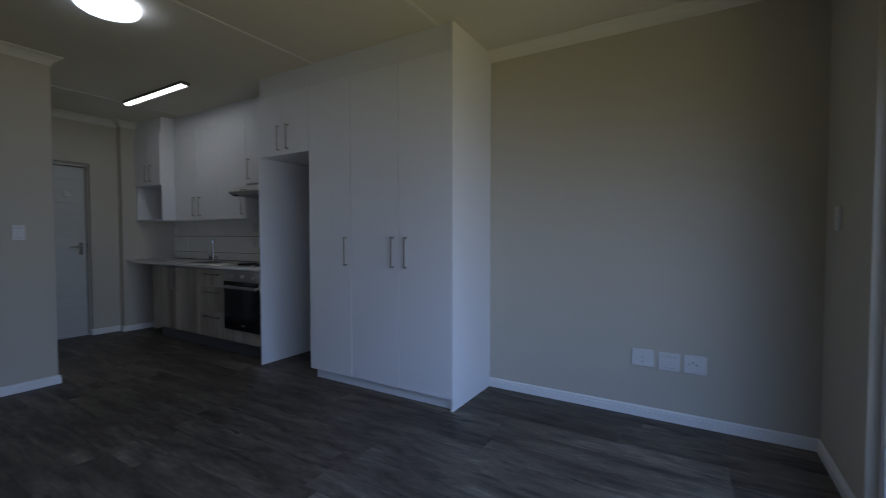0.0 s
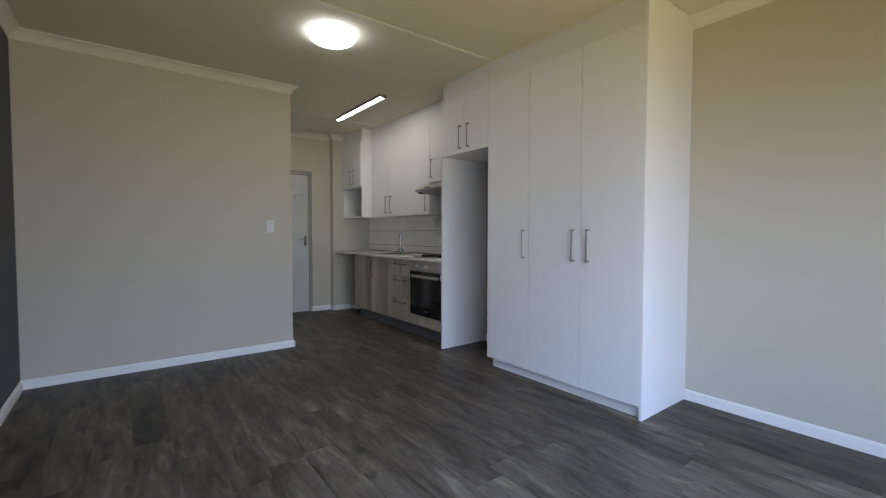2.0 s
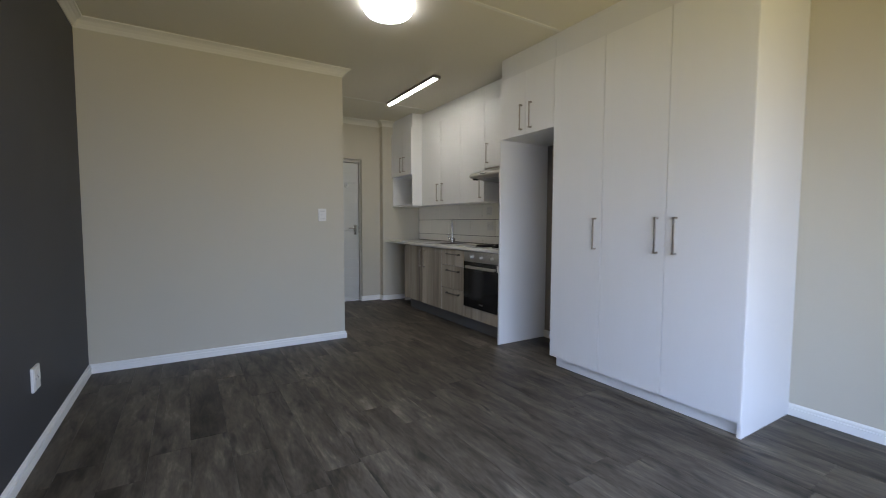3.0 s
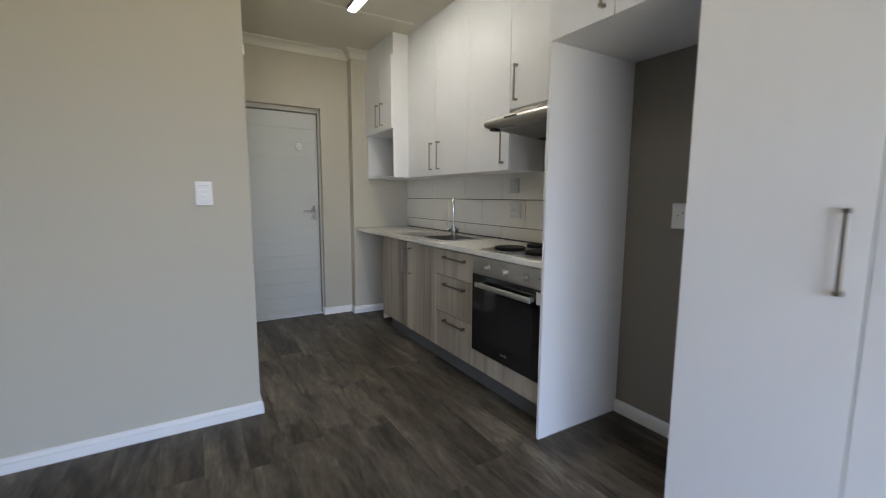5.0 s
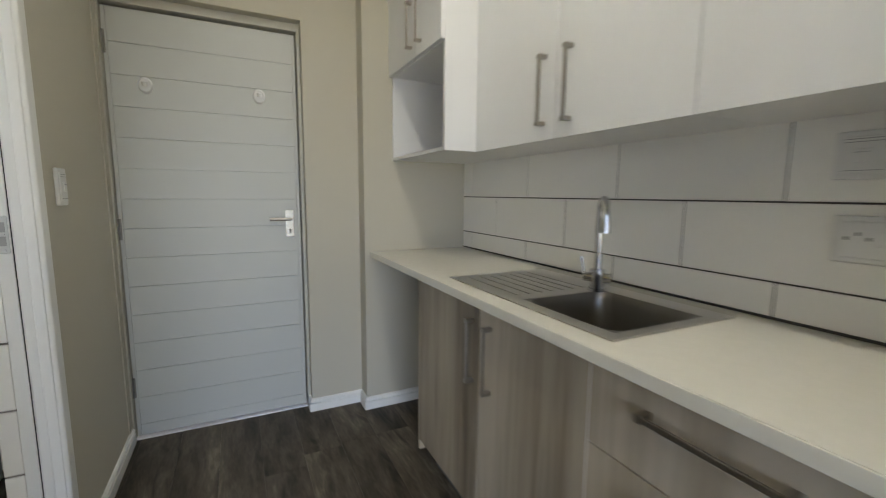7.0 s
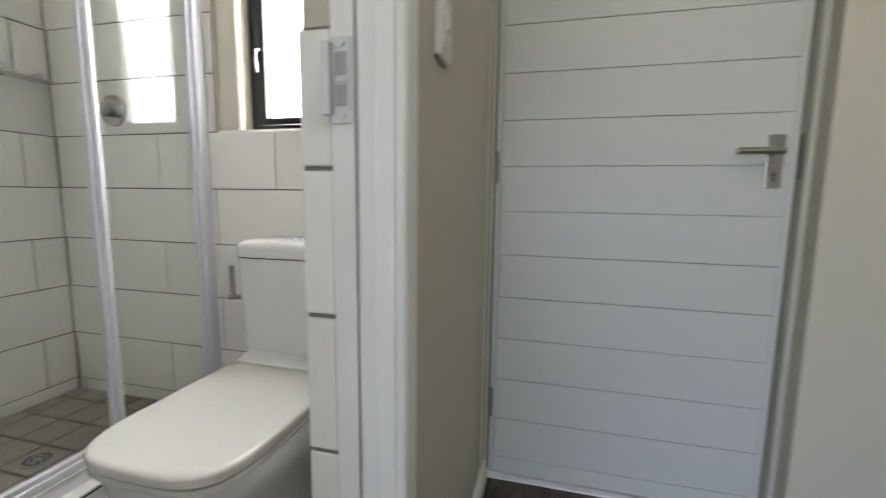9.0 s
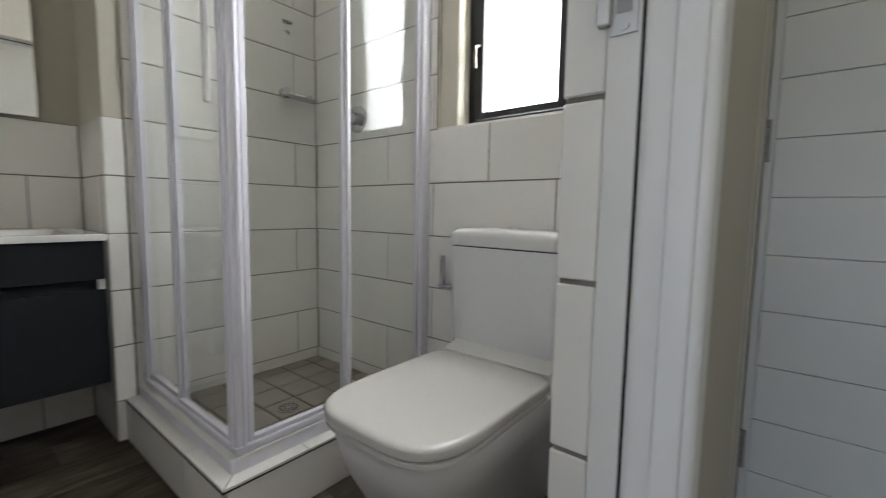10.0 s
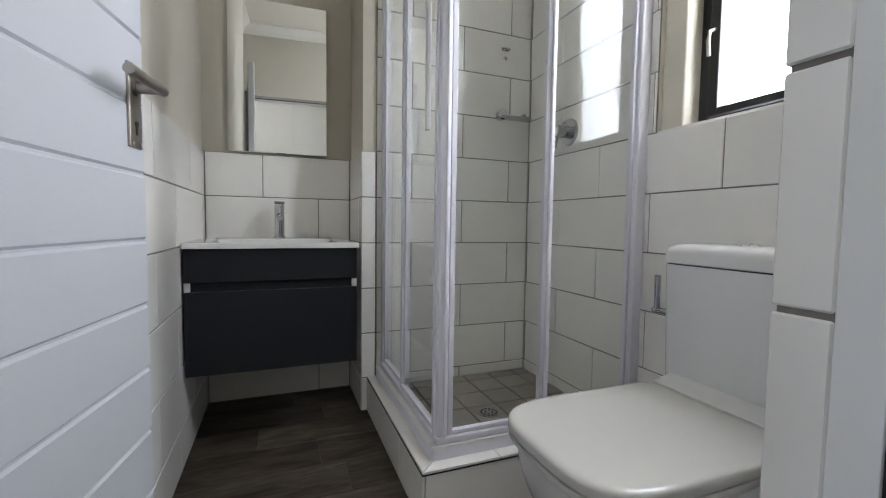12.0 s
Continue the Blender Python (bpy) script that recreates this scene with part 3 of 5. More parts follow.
part("side_edge", one_box(BF + 0.001, 0.0912, BZ0, BF + 0.0195, 0.0957, BZ1), EDGE, du, "pale melamine edge beside the drawers", smooth=False)
for z0, z1, hz in ((0.683, BZ1, 0.812), (0.416, 0.679, 0.622), (BZ0, 0.412, 0.362)):
    d = part("drawer_front", one_box(BF, -0.382, z0, BF + 0.018, 0.091, z1, 0.0012), OAK, du)
    # drawer pulls in a darker nickel than the door pulls
    bar_handle(d, (BF, -0.298, hz), (BF, -0.048, hz), (-1, 0, 0), material=DARKNICKEL)
ou = base_unit("oven_cabinet", -1.029, -0.386, "grey oak oven housing with a low filler panel")
part("filler_panel", one_box(BF, -1.028, BZ0, BF + 0.018, -0.386, 0.262, 0.0012), OAK, ou)

# ---- oven ----
ov = thing("oven", (1.5, -0.707, 0.265), "built-in electric oven with black glass door and steel fascia", "oven")
part("fascia", one_box(BF - 0.006, -1.022, 0.760, BF + 0.016, -0.389, 0.866, 0.003), STEEL, ov, "brushed steel fascia")
dr = part("door", one_box(BF - 0.010, -1.022, 0.268, BF + 0.016, -0.389, 0.755, 0.004), BLACKGLASS, ov, "black glass oven door")
part("inner_window", one_box(BF - 0.0112, -0.93, 0.36, BF - 0.0098, -0.48, 0.655, 0.0004), surface("oven window", (0.014, 0.014, 0.015), 0.10, bump=0), dr)
bm = one_box(BF - 0.052, -0.955, 0.688, BF - 0.036, -0.470, 0.718, 0.004)
box(bm, BF - 0.038, -0.945, 0.692, BF - 0.008, -0.920, 0.714, 0.002)
box(bm, BF - 0.038, -0.505, 0.692, BF - 0.008, -0.480, 0.714, 0.002)
part("handle", bm, STEEL, dr, "flat steel oven handle")
part("sticker", one_box(BF - 0.0116, -1.018, 0.684, BF - 0.0100, -0.962, 0.747), PLASTIC, dr, "white paper sticker", smooth=False)
bm = bmesh.new()
for k in range(5):
    box(bm, BF - 0.0112, -0.735 + k * 0.012, 0.315, BF - 0.0099, -0.728 + k * 0.012, 0.327)
part("badge", bm, STEEL, dr, smooth=False)
for y in (-0.537, -0.705, -0.878):
    bm = rod(bmesh.new(), (BF - 0.006, y, 0.810), (BF - 0.012, y, 0.810), 0.027, 28)
    rod(bm, (BF - 0.010, y, 0.810), (BF - 0.040, y, 0.810), 0.021, 28, 0.018)
    part("knob", bm, KNOB, ov, "satin steel control knob")
part("mark", one_box(BF - 0.0068, -0.99, 0.815, BF - 0.0055, -0.97, 0.819), BLACK, ov, smooth=False)


# ---- worktop with sink, hob ----
def ring_plate(bm, o, i, z0, z1):
    """A flat plate o = (x0, y0, x1, y1) with a rectangular hole i."""
    box(bm, o[0], o[1], z0, i[0], o[3], z1)
    box(bm, i[2], o[1], z0, o[2], o[3], z1)
    box(bm, i[0], o[1], z0, i[2], i[1], z1)
    box(bm, i[0], i[3], z0, i[2], o[3], z1)
    return bm


SK = (1.262, 0.072, 1.700, 0.845)
wk = thing("worktop", (1.48, 0.3, CT - 0.03), "pale quartz worktop with a fine speckle", "worktop")
part("front_edge", one_box(1.1935, -1.029, CT - 0.030, 1.1985, PY - 0.001, CT, 0.0015), TOP, wk)
part("slab", ring_plate(bmesh.new(), (1.199, -1.029, 1.774, PY - 0.001), (SK[0] + 0.012, SK[1] + 0.012, SK[2] - 0.012, SK[3] - 0.012), CT - 0.030, CT), TOP, wk, smooth=False)
sk = thing("sink", (1.48, 0.46, CT), "inset stainless steel sink with drainer", "sink")
B = (1.305, 0.105, 1.625, 0.445)
bm = ring_plate(bmesh.new(), SK, B, CT + 0.0005, CT + 0.0045)
part("rim", bm, STEEL, sk, smooth=False)


def rrect(x0, y0, x1, y1, r, z, n=6):
    pts = []
    for cx, cy, a0 in ((x1 - r, y1 - r, 0), (x0 + r, y1 - r, 90), (x0 + r, y0 + r, 180), (x1 - r, y0 + r, 270)):
        for k in range(n + 1):
            a = radians(a0 + 90 * k / n)
            pts.append((cx + r * math.cos(a), cy + r * math.sin(a), z))
    return pts


bm = bmesh.new()
made = [[bm.verts.new(p) for p in rrect(B[0] + q, B[1] + q, B[2] - q, B[3] - q, r, z)] for q, r, z in
        ((-0.02, 0.02, CT + 0.0044), (0.004, 0.05, CT + 0.003), (0.012, 0.05, CT - 0.02), (0.02, 0.06, CT - 0.145), (0.05, 0.06, CT - 0.165))]
for a, b in zip(made, made[1:]):
    for k in range(len(a)):
        bm.faces.new((a[k], a[(k + 1) % len(a)], b[(k + 1) % len(b)], b[k]))
bm.faces.new(made[-1])
# bowl steel darker than the rim: the deep bowl's shade is in its colour
part("bowl", bm, surface("shaded bowl steel", (0.24, 0.225, 0.205), 0.38, 1.0, vary=0.1, scale=12, bump=0.05, bump_scale=300), sk)
for k in range(7):
    part("drainer_rib", one_box(1.32 + k * 0.045, 0.50, CT + 0.004, 1.332 + k * 0.045, 0.80, CT + 0.0065, 0.002, 1), STEEL, sk)
TX, TY = 1.604, 0.448
tp = thing("kitchen_tap", (TX, TY, CT), "chrome swan-neck kitchen mixer tap", "tap")
bm = rod(bmesh.new(), (TX, TY, CT + 0.004), (TX, TY, CT + 0.075), 0.023, 24)
rod(bm, (TX, TY, CT + 0.004), (TX, TY, CT + 0.012), 0.028, 24)
part("body", bm, TAPCHROME, tp)
ux, uy = -0.57, -0.82
pts = [(TX, TY, CT + 0.07), (TX, TY, CT + 0.245)]
for k in range(13):
    a = math.pi * k / 12
    q = 0.036 * (1 - math.cos(a))
    pts.append((TX + ux * q, TY + uy * q, CT + 0.262 + 0.042 * math.sin(a)))
pts.append((TX + ux * 0.074, TY + uy * 0.074, CT + 0.245))
part("spout", tube(bmesh.new(), pts, 0.0105, 16), TAPCHROME, tp)
bm = rod(bmesh.new(), (TX + ux * 0.074, TY + uy * 0.074, CT + 0.255), (TX + ux * 0.076, TY + uy * 0.076, CT + 0.200), 0.0125, 20, 0.0145)
part("nozzle", bm, TAPCHROME, tp)
bm = rod(bmesh.new(), (TX, TY, CT + 0.045), (TX - 0.035, TY + 0.03, CT + 0.05), 0.015, 16)
rod(bm, (TX - 0.032, TY + 0.028, CT + 0.052), (TX - 0.040, TY + 0.035, CT + 0.115), 0.005, 12)
part("lever", bm, TAPCHROME, tp)
bm = rod(bmesh.new(), (TX, TY, CT + 0.045), (TX + 0.03, TY - 0.026, CT + 0.045), 0.017, 16)
part("cartridge", bm, TAPCHROME, tp)

hb = thing("hob", (1.48, -0.71, CT), "stainless steel hob with four black hotplates", "hob")
bm = one_box(1.232, -0.998, CT + 0.0005, 1.728, -0.447, CT + 0.006, 0.002)
part("plate", bm, STEEL, hb)
part("edge_trim", ring_plate(bmesh.new(), (1.226, -1.004, 1.734, -0.441), (1.240, -0.990, 1.720, -0.455), CT, CT + 0.0075), BRIGHT, hb, "bright rolled edge", smooth=False)
for x, y, r in ((1.372, -0.560, 0.092), (1.610, -0.556, 0.075), (1.372, -0.806, 0.077), (1.610, -0.800, 0.092)):
    bm = rod(bmesh.new(), (x, y, CT + 0.006), (x, y, CT + 0.011), r + 0.012, 48, r + 0.004)
    part("dish", bm, BRIGHT, hb)
    bm = rod(bmesh.new(), (x, y, CT + 0.012), (x, y, CT + 0.0225), r, 48)
    rod(bm, (x, y, CT + 0.006), (x, y, CT + 0.014), r - 0.012, 32)
    rod(bm, (x, y, CT + 0.0225), (x, y, CT + 0.0255), r, 48, r - 0.005)
    part("hotplate", bm, IRON, hb, "black cast iron hotplate")

# ---- wall cabinets ----
UF, UZ = 1.472, 1.402
uc = thing("wall_cabinet", (1.62, 0.55, UZ), "tall white wall cabinet with two flush doors", "kitchen cabinet", "wall cabinets")
part("carcass", one_box(UF + 0.019, 0.071, UZ, XE - 0.001, 1.029, 2.47), WHITE, uc, smooth=False)
part("filler", one_box(UF + 0.004, 0.071, 2.471, XE - 0.001, 1.029, CH - 0.001), WHITE, uc, smooth=False)
for y0, y1, hy in ((0.537, 1.029, 0.590), (0.072, 0.533, 0.470)):
    d = part("door", one_box(UF, y0, UZ - 0.001, UF + 0.018, y1, 2.469, 0.0012), WHITE, uc)
    bar_handle(d, (UF, hy, 1.447), (UF, hy, 1.670), (-1, 0, 0))
u2 = thing("wall_cabinet", (1.62, -0.17, UZ), "narrower white wall cabinet beside the cooker hood", "kitchen cabinet", "wall cabinets")
part("carcass", one_box(UF + 0.019, -0.401, UZ, XE - 0.001, 0.069, 2.47), WHITE, u2, smooth=False)
part("filler", one_box(UF + 0.004, -0.401, 2.471, XE - 0.001, 0.070, CH - 0.001), WHITE, u2, smooth=False)
d = part("door", one_box(UF, -0.400, UZ - 0.001, UF + 0.018, 0.069, 2.469, 0.0012), WHITE, u2)
bar_handle(d, (UF, -0.345, 1.443), (UF, -0.345, 1.660), (-1, 0, 0))
u3 = thing("wall_cabinet", (1.62, -0.72, 1.765), "short white wall cabinet above the cooker hood", "kitchen cabinet", "wall cabinets")
part("carcass", one_box(UF + 0.019, -1.029, 1.768, XE - 0.001, -0.403, 2.47), WHITE, u3, smooth=False)
part("filler", one_box(UF + 0.004, -1.029, 2.471, XE - 0.001, -0.403, CH - 0.001), WHITE, u3, smooth=False)
d = part("door", one_box(UF, -1.028, 1.768, UF + 0.018, -0.404, 2.469, 0.0012), WHITE, u3)
bar_handle(d, (UF, -0.465, 1.812), (UF, -0.465, 2.026), (-1, 0, 0))
# deep corner cabinet with an open shelf
CF = 1.325
cc = thing("corner_cabinet", (1.55, 1.35, UZ), "deep white corner cabinet with two doors over an open shelf", "kitchen cabinet", "wall cabinets")
part("side_panel", one_box(CF, 1.031, UZ, XE - 0.001, 1.047, 2.47, 0.001), WHITE, cc)
part("side_panel", one_box(CF + 0.002, PY - 0.018, UZ, XE - 0.001, PY - 0.002, 2.47, 0.001), WHITE, cc)
part("shelf", one_box(CF + 0.002, 1.047, UZ, XE - 0.001, PY - 0.018, UZ + 0.016, 0.001), WHITE, cc)
part("shelf", one_box(CF + 0.002, 1.047, 1.832, XE - 0.001, PY - 0.018, 1.848, 0.001), WHITE, cc)
part("back", one_box(XE - 0.012, 1.047, UZ + 0.016, XE - 0.001, PY - 0.018, 1.832), WHITE, cc, smooth=False)
part("carcass", one_box(CF + 0.002, 1.048, 1.849, XE - 0.001, PY - 0.019, 2.468), EDGE, cc, smooth=False)
part("filler", one_box(CF + 0.004, 1.036, 2.471, XE - 0.001, PY - 0.002, CH - 0.001), WHITE, cc, smooth=False)
for y0, y1, hy in ((1.296, PY - 0.003, 1.347), (1.033, 1.292, 1.238)):
    d = part("door", one_box(CF - 0.018, y0, 1.836, CF, y1, 2.468, 0.0012), WHITE, cc)
    bar_handle(d, (CF - 0.018, hy, 1.880), (CF - 0.018, hy, 2.085), (-1, 0, 0))

# ---- cooker hood ----
hd = thing("cooker_hood", (1.52, -0.72, 1.61), "slim stainless steel cooker hood with a rounded front", "cooker hood")
prof = [(1.300, 1.640), (1.281, 1.644), (1.271, 1.653), (1.268, 1.664), (1.272, 1.676), (1.284, 1.685), (1.310, 1.694), (1.44, 1.738), (1.478, 1.748), (1.478, 1.764), (1.774, 1.764), (1.774, 1.603), (1.33, 1.637)]
part("body", extrude_profile(bmesh.new(), prof, "y", -1.022, -0.408), HOOD, hd)
part("filter", extrude_profile(bmesh.new(), [(1.375, 1.6335), (1.375, 1.6305), (1.690, 1.6064), (1.690, 1.6094)], "y", -0.99, -0.45), FILTER, hd, "dark mesh grease filter")
part("rear_edge", extrude_profile(bmesh.new(), [(1.700, 1.6087), (1.700, 1.604), (1.772, 1.598), (1.772, 1.6032)], "y", -1.015, -0.425), BLACK, hd)
part("corner_cap", one_box(1.305, -0.455, 1.622, 1.36, -0.422, 1.641, 0.003), BLACK, hd)
for k in range(5):
    y = -0.61 - k * 0.022
    bm = one_box(1.2655, y - 0.007, 1.668, 1.276, y + 0.007, 1.677, 0.001, 1)
    part("button", bm, BLACK, hd)
for y in (-0.56, -0.88):
    part("lamp_cover", one_box(1.318, y - 0.05, 1.6335, 1.362, y + 0.05, 1.6405, 0.003), FILTER, hd)
tagged(hd, category="cooker hood")

# ---- entrance door ----
ed = tagged(new("door_1"), "closed pale grey boarded front door in a steel frame", "door", kind="structure")
ed.location = (0.46, 1.9, 0)
part("door_frame", boxes((0.0375, 1.845, 0, 0.0445, 1.93, 2.085), (0.8645, 1.845, 0, 0.8795, 1.93, 2.085), (0.0445, 1.845, 2.046, 0.8645, 1.93, 2.0845), bevel=0.0015), FRAMEPAINT, ed)
# strips added behind the leaf to block outside glow through its gaps
part("leak_blocker", boxes((0.0380, 1.9305, 0, 0.078, 1.96, 2.084), (0.842, 1.9305, 0, 0.8790, 1.96, 2.084), (0.078, 1.9305, 2.02, 0.842, 1.96, 2.084), (0.078, 1.9305, -0.004, 0.842, 1.96, 0.03)), FRAMEPAINT, ed, smooth=False)
lf = part("leaf", one_box(0.048, 1.888, 0.010, 0.8585, 1.925, 2.038, 0.001), DOORPAINT, ed)
part("leaf_stile", boxes((0.048, 1.880, 0.010, 0.064, 1.888, 2.038), (0.8425, 1.880, 0.010, 0.8585, 1.888, 2.038), bevel=0.001), DOORPAINT, lf)
z = 0.010
zs = [0.010, 0.068] + [0.068 + 0.1400 * k for k in range(1, 14)] + [2.038]
for z0, z1 in zip(zs, zs[1:]):
    piece("board", (0.7765, 0.010, z1 - z0 - 0.0013), DOORPAINT, lf, (0.4533, 1.8835, (z0 + z1) / 2), 0.0012)
for z in (1.885, 1.045, 0.262):
    bm = bmesh.new()
    for k in range(5):
        rod(bm, (0.0455, 1.876, z - 0.05 + 0.0203 * k), (0.0455, 1.876, z - 0.0312 + 0.0203 * k), 0.0068, 12)
    box(bm, 0.0460, 1.8745, z - 0.05, 0.0575, 1.8795, z + 0.05, 0.001)
    part("hinge", bm, HINGE, ed, "steel butt hinge")
hn = part("lock_plate", one_box(0.783, 1.873, 0.985, 0.825, 1.8785, 1.130, 0.002), BRIGHT, lf, "polished steel lock plate")
bm = rod(bmesh.new(), (0.804, 1.876, 1.083), (0.804, 1.835, 1.083), 0.009, 16)
rod(bm, (0.810, 1.835, 1.083), (0.700, 1.835, 1.083), 0.009, 16)
part("lever", bm, NICKEL, hn)
bm = rod(bmesh.new(), (0.804, 1.8735, 1.022), (0.804, 1.8715, 1.022), 0.006, 12)
box(bm, 0.8015, 1.8715, 1.004, 0.8065, 1.8735, 1.020)
part("keyhole", bm, DARKSLOT, hn)
part("strike", one_box(0.8625, 1.872, 1.01, 0.8655, 1.88, 1.13), DARKSLOT, ed, smooth=False)
part("threshold", one_box(0.038, 1.855, -0.004, 0.879, 1.93, 0.006, 0.002), ALU, ed)
for x in (0.195, 0.678):
    bm = rod(bmesh.new(), (x, 1.8785, 1.71), (x, 1.866, 1.71), 0.030, 28, 0.024)
    for v in bm.verts:
        v.co.z = 1.71 + (v.co.z - 1.71) * 1.25
    rod(bm, (x, 1.872, 1.713), (x, 1.850, 1.708), 0.009, 12)
    rod(bm, (x, 1.852, 1.704), (x, 1.846, 1.722), 0.012, 14)
    single("coat_hook", bm, PLASTIC, "round white stick-on coat hook on the front door", "coat hook", "coat hooks")

# ---- bathroom door frame and door ----
bf = tagged(new("door_2_frame"), "white painted bathroom door frame", "door frame", kind="structure")
bf.location = (0, 0.65, 0)
for side, y0, y1, j0, j1 in (("far", 1.028, 1.086, 1.036, 1.046), ("near", 0.196, 0.253, 0.236, 0.246)):
    part("casing", one_box(-0.0235, y0, 0, 0.045 if side == "far" else PCX + 0.008, y1, 2.10, 0.010 if side == "far" else 0.003, 3), TRIM, bf)
    if side == "far":
        part("casing_bead", one_box(0.006, y0 - 0.006, 0, 0.034, y0 + 0.002, 2.04, 0.004, 2), TRIM, bf)
    part("jamb", one_box(-0.060, j0, 0, -0.027, j1 + 0.004, 2.085, 0.001), TRIM, bf)
    # dark strip between jamb and casing, its colour standing in for shade
    part("gap", one_box(-0.0275, j0 + 0.004, 0, -0.0175, j1 + 0.004, 2.085), DARKSLOT, bf, smooth=False)
part("head_casing", one_box(-0.018, 0.2535, 2.042, 0.044, 1.0275, 2.10, 0.010, 3), TRIM, bf)
part("head_jamb", one_box(-0.098, 0.246, 2.050, -0.0275, 1.046, 2.086), WALL, bf, smooth=False)
# same at the head: a near-black strip drawn as the joint's shadow line
part("gap", one_box(-0.0272, 0.2535, 2.0445, -0.0185, 1.0275, 2.084), DARKSLOT, bf, smooth=False)
bm = one_box(-0.0575, 1.0335, 1.046, -0.030, 1.0362, 1.152, 0.001)
box(bm, -0.069, 1.0245, 1.056, -0.0555, 1.0362, 1.146, 0.002)
for z in (1.054, 1.145):
    rod(bm, (-0.043, 1.0338, z), (-0.043, 1.0318, z), 0.0048, 12)
box(bm, -0.053, 1.0312, 1.097, -0.037, 1.0338, 1.101, 0.0008)
sp = part("strike_plate", bm, GALV, bf, "galvanised steel strike plate")
part("slot", one_box(-0.051, 1.0328, 1.067, -0.036, 1.0338, 1.094), GREYLINE, sp, smooth=False)
part("slot", one_box(-0.051, 1.0328, 1.106, -0.036, 1.0338, 1.134), GREYLINE, sp, smooth=False)

bd = tagged(new("door_2"), "open white boarded bathroom door with a steel lever handle", "door", kind="structure")
bd.matrix_world = pose(-0.085, 0.258, 0, 0, 0, 180 - 9.2)
# own frame: x along the leaf from its hinge, y < 0 towards the bathroom
LW = 0.796
lf = part("leaf", one_box(0.0, -0.0015, 0.012, LW, 0.036, 2.042, 0.001), BATHDOOR, bd, local=True)
zs = [0.012] + [0.043 + 0.1285 * k for k in range(16)] + [2.042]
zs = [q for q in zs if q < 2.0] + [2.042]
for z0, z1 in zip(zs, zs[1:]):
    ob = piece("board", (LW - 0.001, 0.014, z1 - z0 - 0.004), BATHDOOR, lf, (0, 0, 0), 0.0045)
    ob.location = (LW / 2, 0.001, (z0 + z1) / 2)
lp = part("lock_plate", one_box(LW - 0.068, -0.0115, 0.988, LW - 0.022, -0.0045, 1.142, 0.0025), NICKEL, lf, "satin steel lock plate", local=True)
UX = LW - 0.045
bm = rod(bmesh.new(), (UX, -0.010, 1.098), (UX, -0.055, 1.098), 0.009, 18)
rod(bm, (UX, -0.0112, 1.098), (UX, -0.016, 1.098), 0.014, 20)
rod(bm, (UX + 0.009, -0.055, 1.098), (UX - 0.119, -0.055, 1.098), 0.0095, 18)
part("lever", bm, NICKEL, lp, local=True)
bm = rod(bmesh.new(), (UX, -0.0112, 1.032), (UX, -0.0130, 1.032), 0.006, 14)
box(bm, UX - 0.0025, -0.0130, 1.012, UX + 0.0025, -0.0112, 1.030)
part("keyhole", bm, DARKSLOT, lp, local=True)
bm = bmesh.new()
for z in (0.996, 1.134):
    for u in (UX - 0.014, UX + 0.014):
        rod(bm, (u, -0.0112, z), (u, -0.0130, z), 0.0035, 10)
part("screws", bm, DULLCHROME, lp, local=True)

# ---- bathroom window ----
wd1 = tagged(new("window_1"), "black aluminium bathroom window with bright glass", "window", kind="structure")
wd1.location = (-0.63, 1.93, WZ0)
FY0, FY1 = 1.912, 1.955
part("window_frame", boxes((WX0 + 0.085, FY0, WZ0, WX0 + 0.115, FY1, WZ1), (WX1 - 0.03, FY0, WZ0, WX1, FY1, WZ1), (WX0 + 0.115, FY0, WZ1 - 0.03, WX1 - 0.03, FY1, WZ1), (WX0 + 0.115, FY0, WZ0, WX1 - 0.03, FY1, WZ0 + 0.025), bevel=0.002), BLACKALU, wd1)
part("reveal", one_box(WX0, BN + 0.02, WZ0, WX0 + 0.085, FY1 + 0.03, WZ1, 0.008), CREAM, wd1)
ss = part("sash", boxes((WX0 + 0.118, FY0 - 0.006, WZ0 + 0.028, WX0 + 0.150, FY1 - 0.01, WZ1 - 0.033), (WX1 - 0.065, FY0 - 0.006, WZ0 + 0.028, WX1 - 0.033, FY1 - 0.01, WZ1 - 0.033), (WX0 + 0.150, FY0 - 0.006, WZ0 + 0.028, WX1 - 0.065, FY1 - 0.01, WZ0 + 0.050), (WX0 + 0.150, FY0 - 0.006, WZ1 - 0.055, WX1 - 0.065, FY1 - 0.01, WZ1 - 0.033), bevel=0.002), BLACKALU, wd1)
pane = part("pane", one_box(WX0 + 0.148, 1.928, WZ0 + 0.048, WX1 - 0.063, 1.934, WZ1 - 0.053), GLASS, ss, smooth=False)
pane.visible_shadow = False
pts = [(WX0 + 0.134, FY0 - 0.006, 1.47), (WX0 + 0.134, FY0 - 0.030, 1.46), (WX0 + 0.134, FY0 - 0.036, 1.43), (WX0 + 0.134, FY0 - 0.030, 1.385)]
part("latch", tube(bmesh.new(), pts, 0.006, 10), NICKEL, ss, "grey metal window latch")
part("window_sill", one_box(WX0, BN + 0.009, WZ0 - 0.010, WX1, FY0 + 0.02, WZ0 - 0.001, 0.001), TILE, wd1)

# ---- vanity, basin, mirror ----
va = thing("vanity_unit", (-1.78, 0.625, 0.31), "wall-hung anthracite vanity with a recessed grip", "vanity")
VF, VY0, VY1 = -1.512, 0.332, 0.918
part("body", one_box(BX + 0.001, VY0 + 0.003, 0.315, VF - 0.020, VY1 - 0.003, 0.756), VANITY, va, smooth=False)
